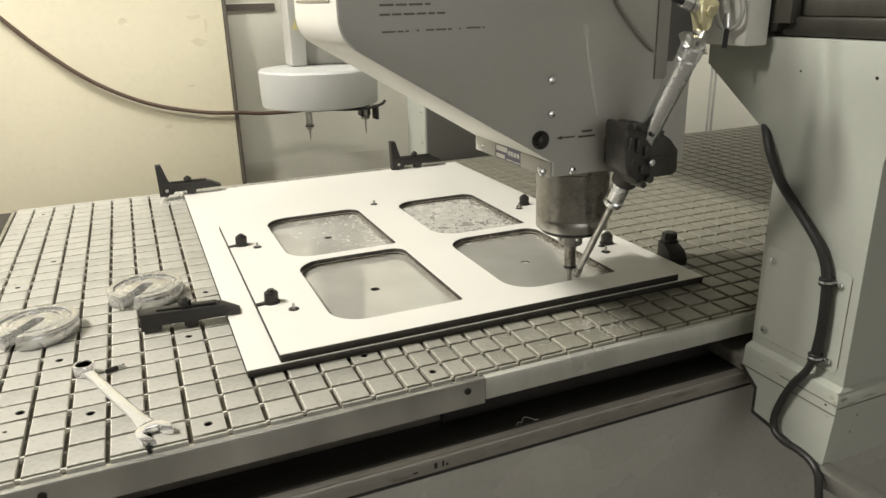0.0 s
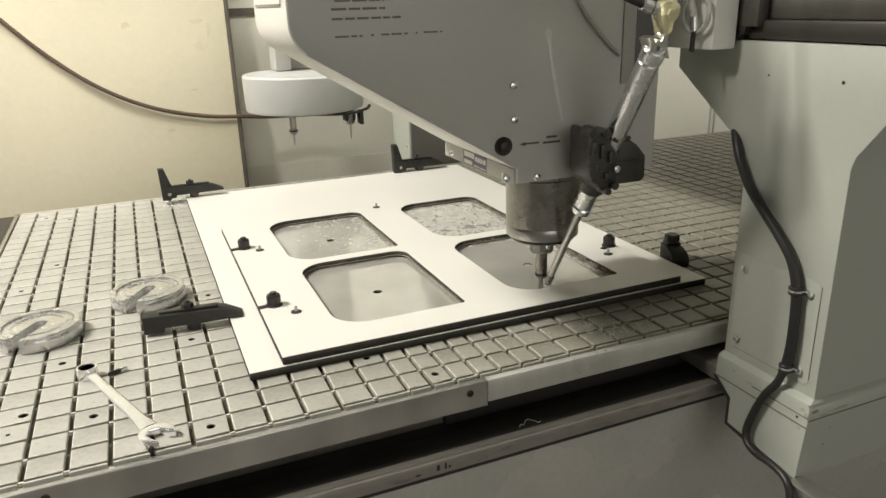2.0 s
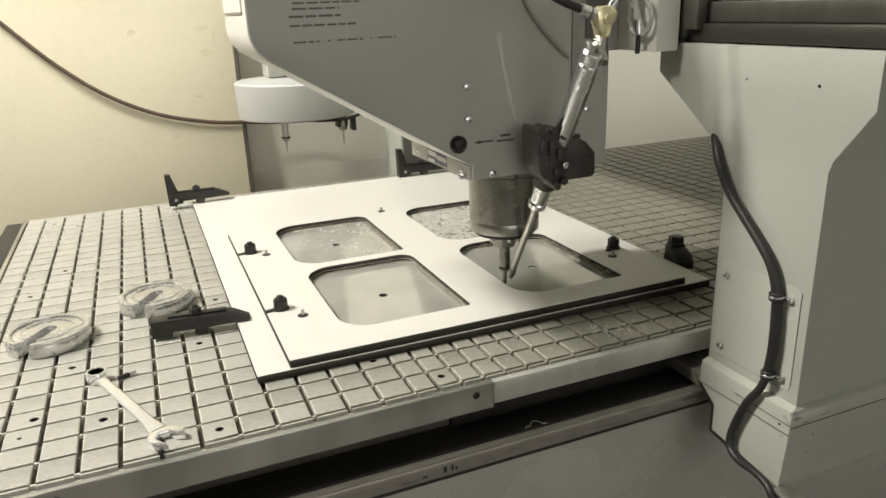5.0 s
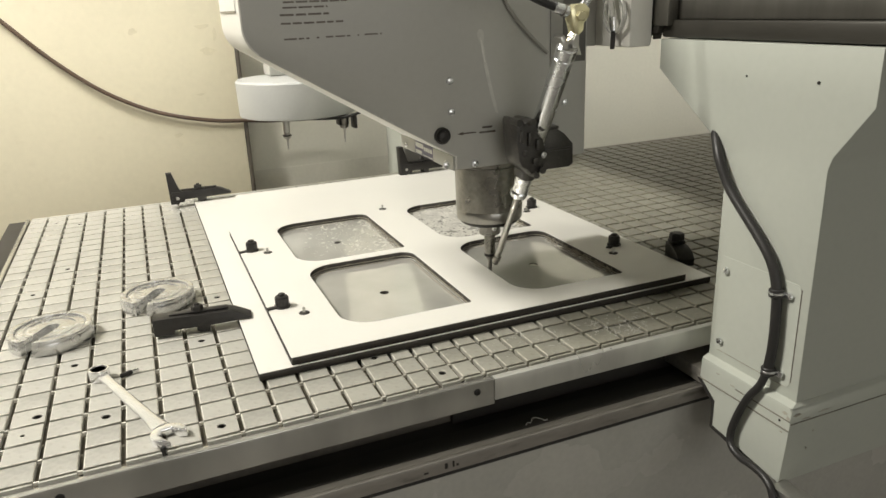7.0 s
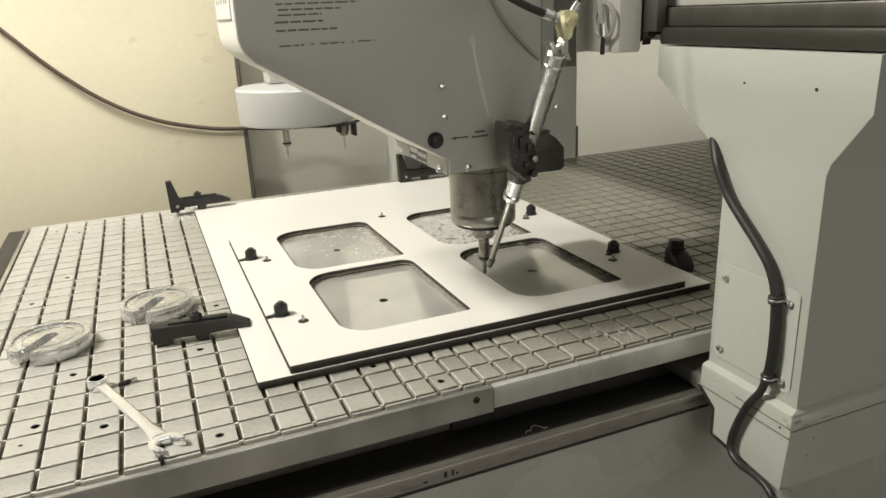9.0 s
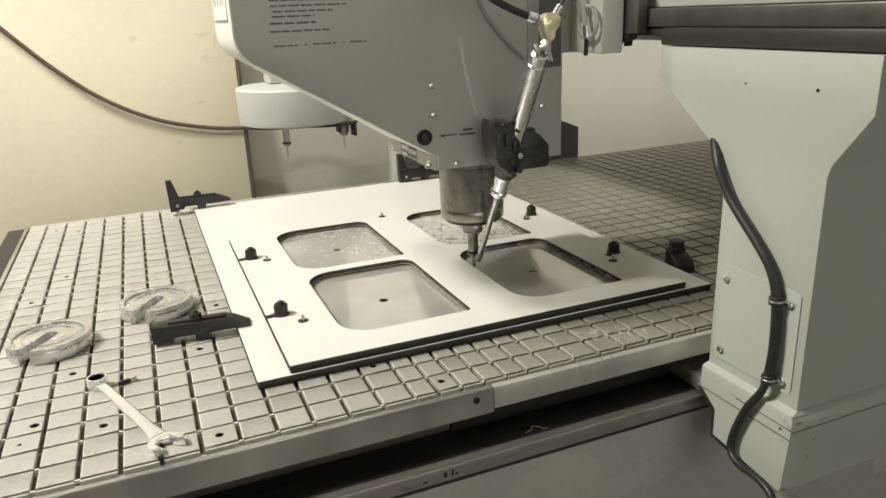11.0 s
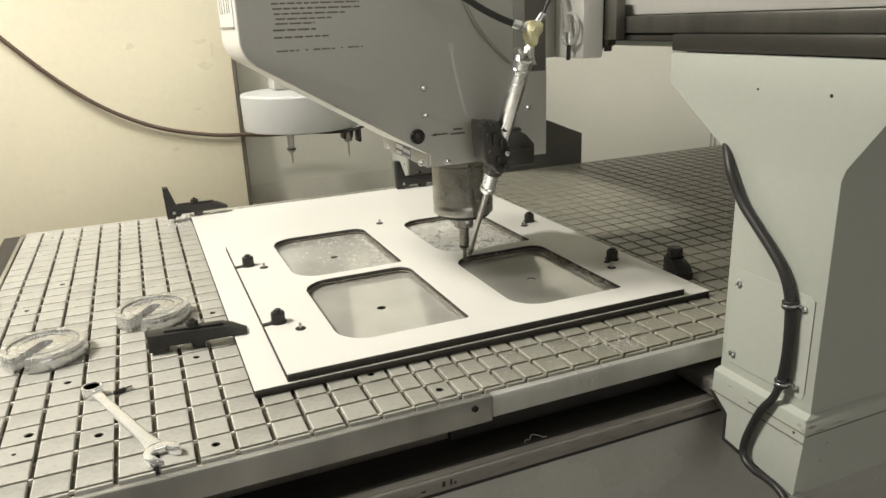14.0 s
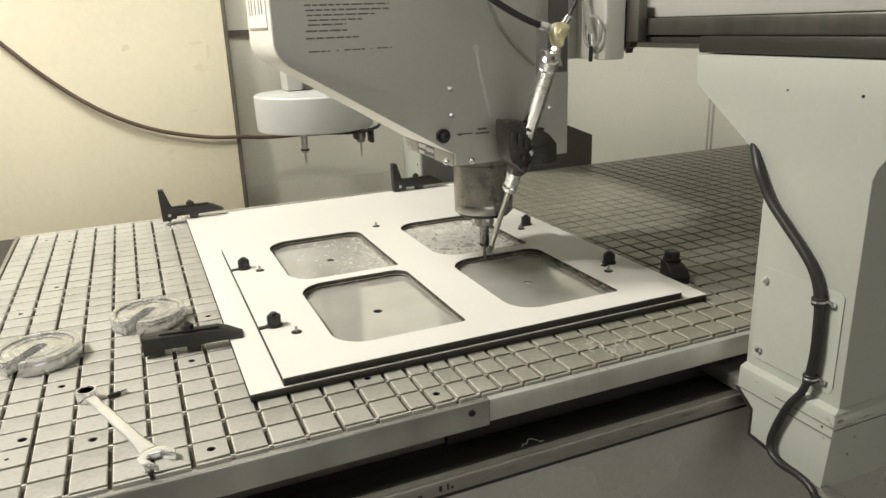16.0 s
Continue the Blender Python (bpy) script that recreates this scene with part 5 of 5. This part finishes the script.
    for _ in range(160):
        flake(rng.uniform(-0.06, -0.006), 1.04 + rng.gauss(0, 0.02), TOP + 0.0003, rng.choice((0.002, 0.003)))
    for _ in range(420):
        x = rng.uniform(-0.004, 0.69)
        if noise.noise(Vector((x * 30, 3.0, 1.0))) > -0.2:
            flake(x, 1.0495 - abs(rng.gauss(0, 0.004)), ZS1 + 0.0001, rng.choice((0.0008, 0.0014, 0.0022)))
    for _ in range(26):
        flake(rng.gauss(0.32, 0.06), rng.uniform(0.010, 0.095), TOP + 0.0003, rng.choice((0.0004, 0.0006, 0.0010)))
    me = bpy.data.meshes.new("cutting_chips")
    me.from_pydata(verts, [], faces)
    tagged(part("cutting_chips", me, CHIP, None, smooth=False), "white plastic cutting chips scattered in the openings and on the table", "chips", kind="stuff")


chips()

# ---- table tiles, last of the large pieces ----


def tiles():
    cache = {}

    def tile_mesh(w, h, hole):
        key = (round(w, 4), round(h, 4), hole)
        if key not in cache:
            if hole:
                me = slab([[(-w / 2, -h / 2), (w / 2, -h / 2), (w / 2, h / 2), (-w / 2, h / 2)], circle(*hole, 14)], -GD, 0.0, bevel=0.0005)
            else:
                bm = box(-w / 2, -h / 2, -GD, w / 2, h / 2, 0.0)
                top = [e for e in bm.edges if all(v.co.z > -0.001 for v in e.verts)]
                bmesh.ops.bevel(bm, geom=top, offset=0.0011, segments=1, affect="EDGES")
                me = bpy.data.meshes.new("tile")
                bm.to_mesh(me)
                bm.free()
            finish(me, PHENOLIC, False)
            me.materials.append(SAWN)
            for f in me.polygons:
                f.material_index = 1 if 0.2 < f.normal.z < 0.95 else 0
            cache[key] = me
        return cache[key]
    rest_v, rest_f = [], []
    count = 0
    for i in range(len(XG) - 1):
        for j in range(len(YG) - 1):
            x0, x1, y0, y1 = XG[i] + GX / 2, XG[i + 1] - GX / 2, YG[j] + GY / 2, YG[j + 1] - GY / 2
            if i == 0:
                x0 = XG[0]
            cx, cy, w, h = (x0 + x1) / 2, (y0 + y1) / 2, x1 - x0, y1 - y0
            hole = None
            for (hx, hy), r in HOLES.items():
                if x0 < hx < x1 and y0 < hy < y1:
                    hole = (round(hx - cx, 4), round(hy - cy, 4), r)
            near = (cx < 0 and cy < 0.72) or (0 <= cx < 0.70 and cy < 0.13) or (0.69 < cx < 1.0 and cy < 0.32)
            if (near and count < 300) or hole:
                ob = new("tile", tile_mesh(w, h, hole))
                ob.parent = TABLE
                ob.location = Vector((cx, cy, TOP)) - BASE[TABLE]
                count += 1
            else:
                k, e = len(rest_v), 0.0007
                for z, q in ((TOP - GD, 0), (TOP - e, 0), (TOP, e)):
                    rest_v.extend([(x0 + q, y0 + q, z), (x1 - q, y0 + q, z), (x1 - q, y1 - q, z), (x0 + q, y1 - q, z)])
                for s in (0, 4):
                    for m in range(4):
                        n = (m + 1) % 4
                        rest_f.append((k + s + m, k + s + n, k + s + 4 + n, k + s + 4 + m))
                rest_f.append((k + 8, k + 9, k + 10, k + 11))
    # pale burrs left where the saw cuts cross
    rng = random.Random(21)
    bv, bf = [], []
    for x in XG[1:]:
        for y in YG:
            if rng.random() < 0.72 and (x < 0.0 or y < 0.1) and x < 0.7:
                k, w, d, z = len(bv), GX * rng.uniform(0.36, 0.52), rng.uniform(0.0006, 0.0014), TOP - rng.uniform(0.0008, 0.0022)
                y += rng.uniform(-0.0015, 0.0015)
                for zz in (z - 0.004, z):
                    bv.extend([(x - w, y - d, zz), (x + w, y - d, zz), (x + w, y + d, zz), (x - w, y + d, zz)])
                bf.extend([(k, k + 1, k + 5, k + 4), (k + 1, k + 2, k + 6, k + 5), (k + 2, k + 3, k + 7, k + 6), (k + 3, k, k + 4, k + 7), (k + 4, k + 5, k + 6, k + 7)])
    burr = bpy.data.meshes.new("burrs")
    burr.from_pydata(bv, [], bf)
    tagged(part("cut_burr", burr, SAWN, TABLE, smooth=False), "pale burrs where the saw cuts cross", kind="stuff")
    me = bpy.data.meshes.new("far_tiles")
    me.from_pydata(rest_v, [], rest_f)
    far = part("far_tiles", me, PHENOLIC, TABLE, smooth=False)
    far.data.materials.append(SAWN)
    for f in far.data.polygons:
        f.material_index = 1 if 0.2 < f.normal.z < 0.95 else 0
    tagged(far, "cream phenolic tiles of the other rows, darkened towards +X", kind="stuff")


tiles()


def motions():
    """Gantry travel along the table; the head also slides along the bridge and lifts once between two passes."""
    gx = [(0.0, 0.0888), (0.5, 0.0755), (1.0, 0.0625), (1.5, 0.0501), (2.0, 0.0362), (2.5, 0.0243), (3.0, 0.0137), (3.5, 0.0059), (4.0, 0.0017), (4.5, 0.0),
          (6.5, 0.0), (7.0, 0.0), (8.0, -0.0008), (9.0, 0.0), (11.5, -0.0005), (12.5, 0.0), (13.0, 0.0040), (13.5, 0.0111), (14.0, 0.0206), (14.5, 0.0305), (15.0, 0.0431), (15.5, 0.0568), (16.0, 0.0702)]
    hy = [(0.0, -0.1168), (0.5, -0.1186), (1.0, -0.1187), (1.5, -0.1175), (2.0, -0.1160), (2.5, -0.1113), (3.0, -0.1037), (3.5, -0.0931), (4.0, -0.0799), (4.5, -0.0666), (6.5, -0.0133), (7.0, 0.0), (7.5, 0.0103),
          (8.0, 0.0136), (8.5, 0.0153), (9.0, 0.0185), (9.4, 0.0215), (11.5, 0.0746), (12.0, 0.0895), (12.5, 0.1002), (13.0, 0.1137), (13.5, 0.1244), (14.0, 0.1338), (14.5, 0.1378), (15.0, 0.1400), (15.5, 0.1422), (16.0, 0.1410)]
    hz = [(0.0, 0.0), (7.5, 0.0005), (7.6, 0.008), (7.7, 0.023), (7.8, 0.0335), (8.0, 0.0330), (8.1, 0.0325), (8.2, 0.022), (8.3, 0.0135), (8.4, 0.009), (8.5, 0.0067), (9.0, 0.0021), (9.5, 0.0), (16.0, -0.0008)]

    def at(rows, t):
        return float(np.interp(t, [r[0] for r in rows], [r[1] for r in rows]))
    times = sorted({r[0] for r in gx + hy + hz})
    for ob, head in ((GANTRY, False), (MAG, False), (HEAD, True)):
        p = BASE[ob]
        walk(ob, [(t, pose(p.x + at(gx, t), p.y + (at(hy, t) if head else 0), p.z + (at(hz, t) if head else 0))) for t in times])


motions()
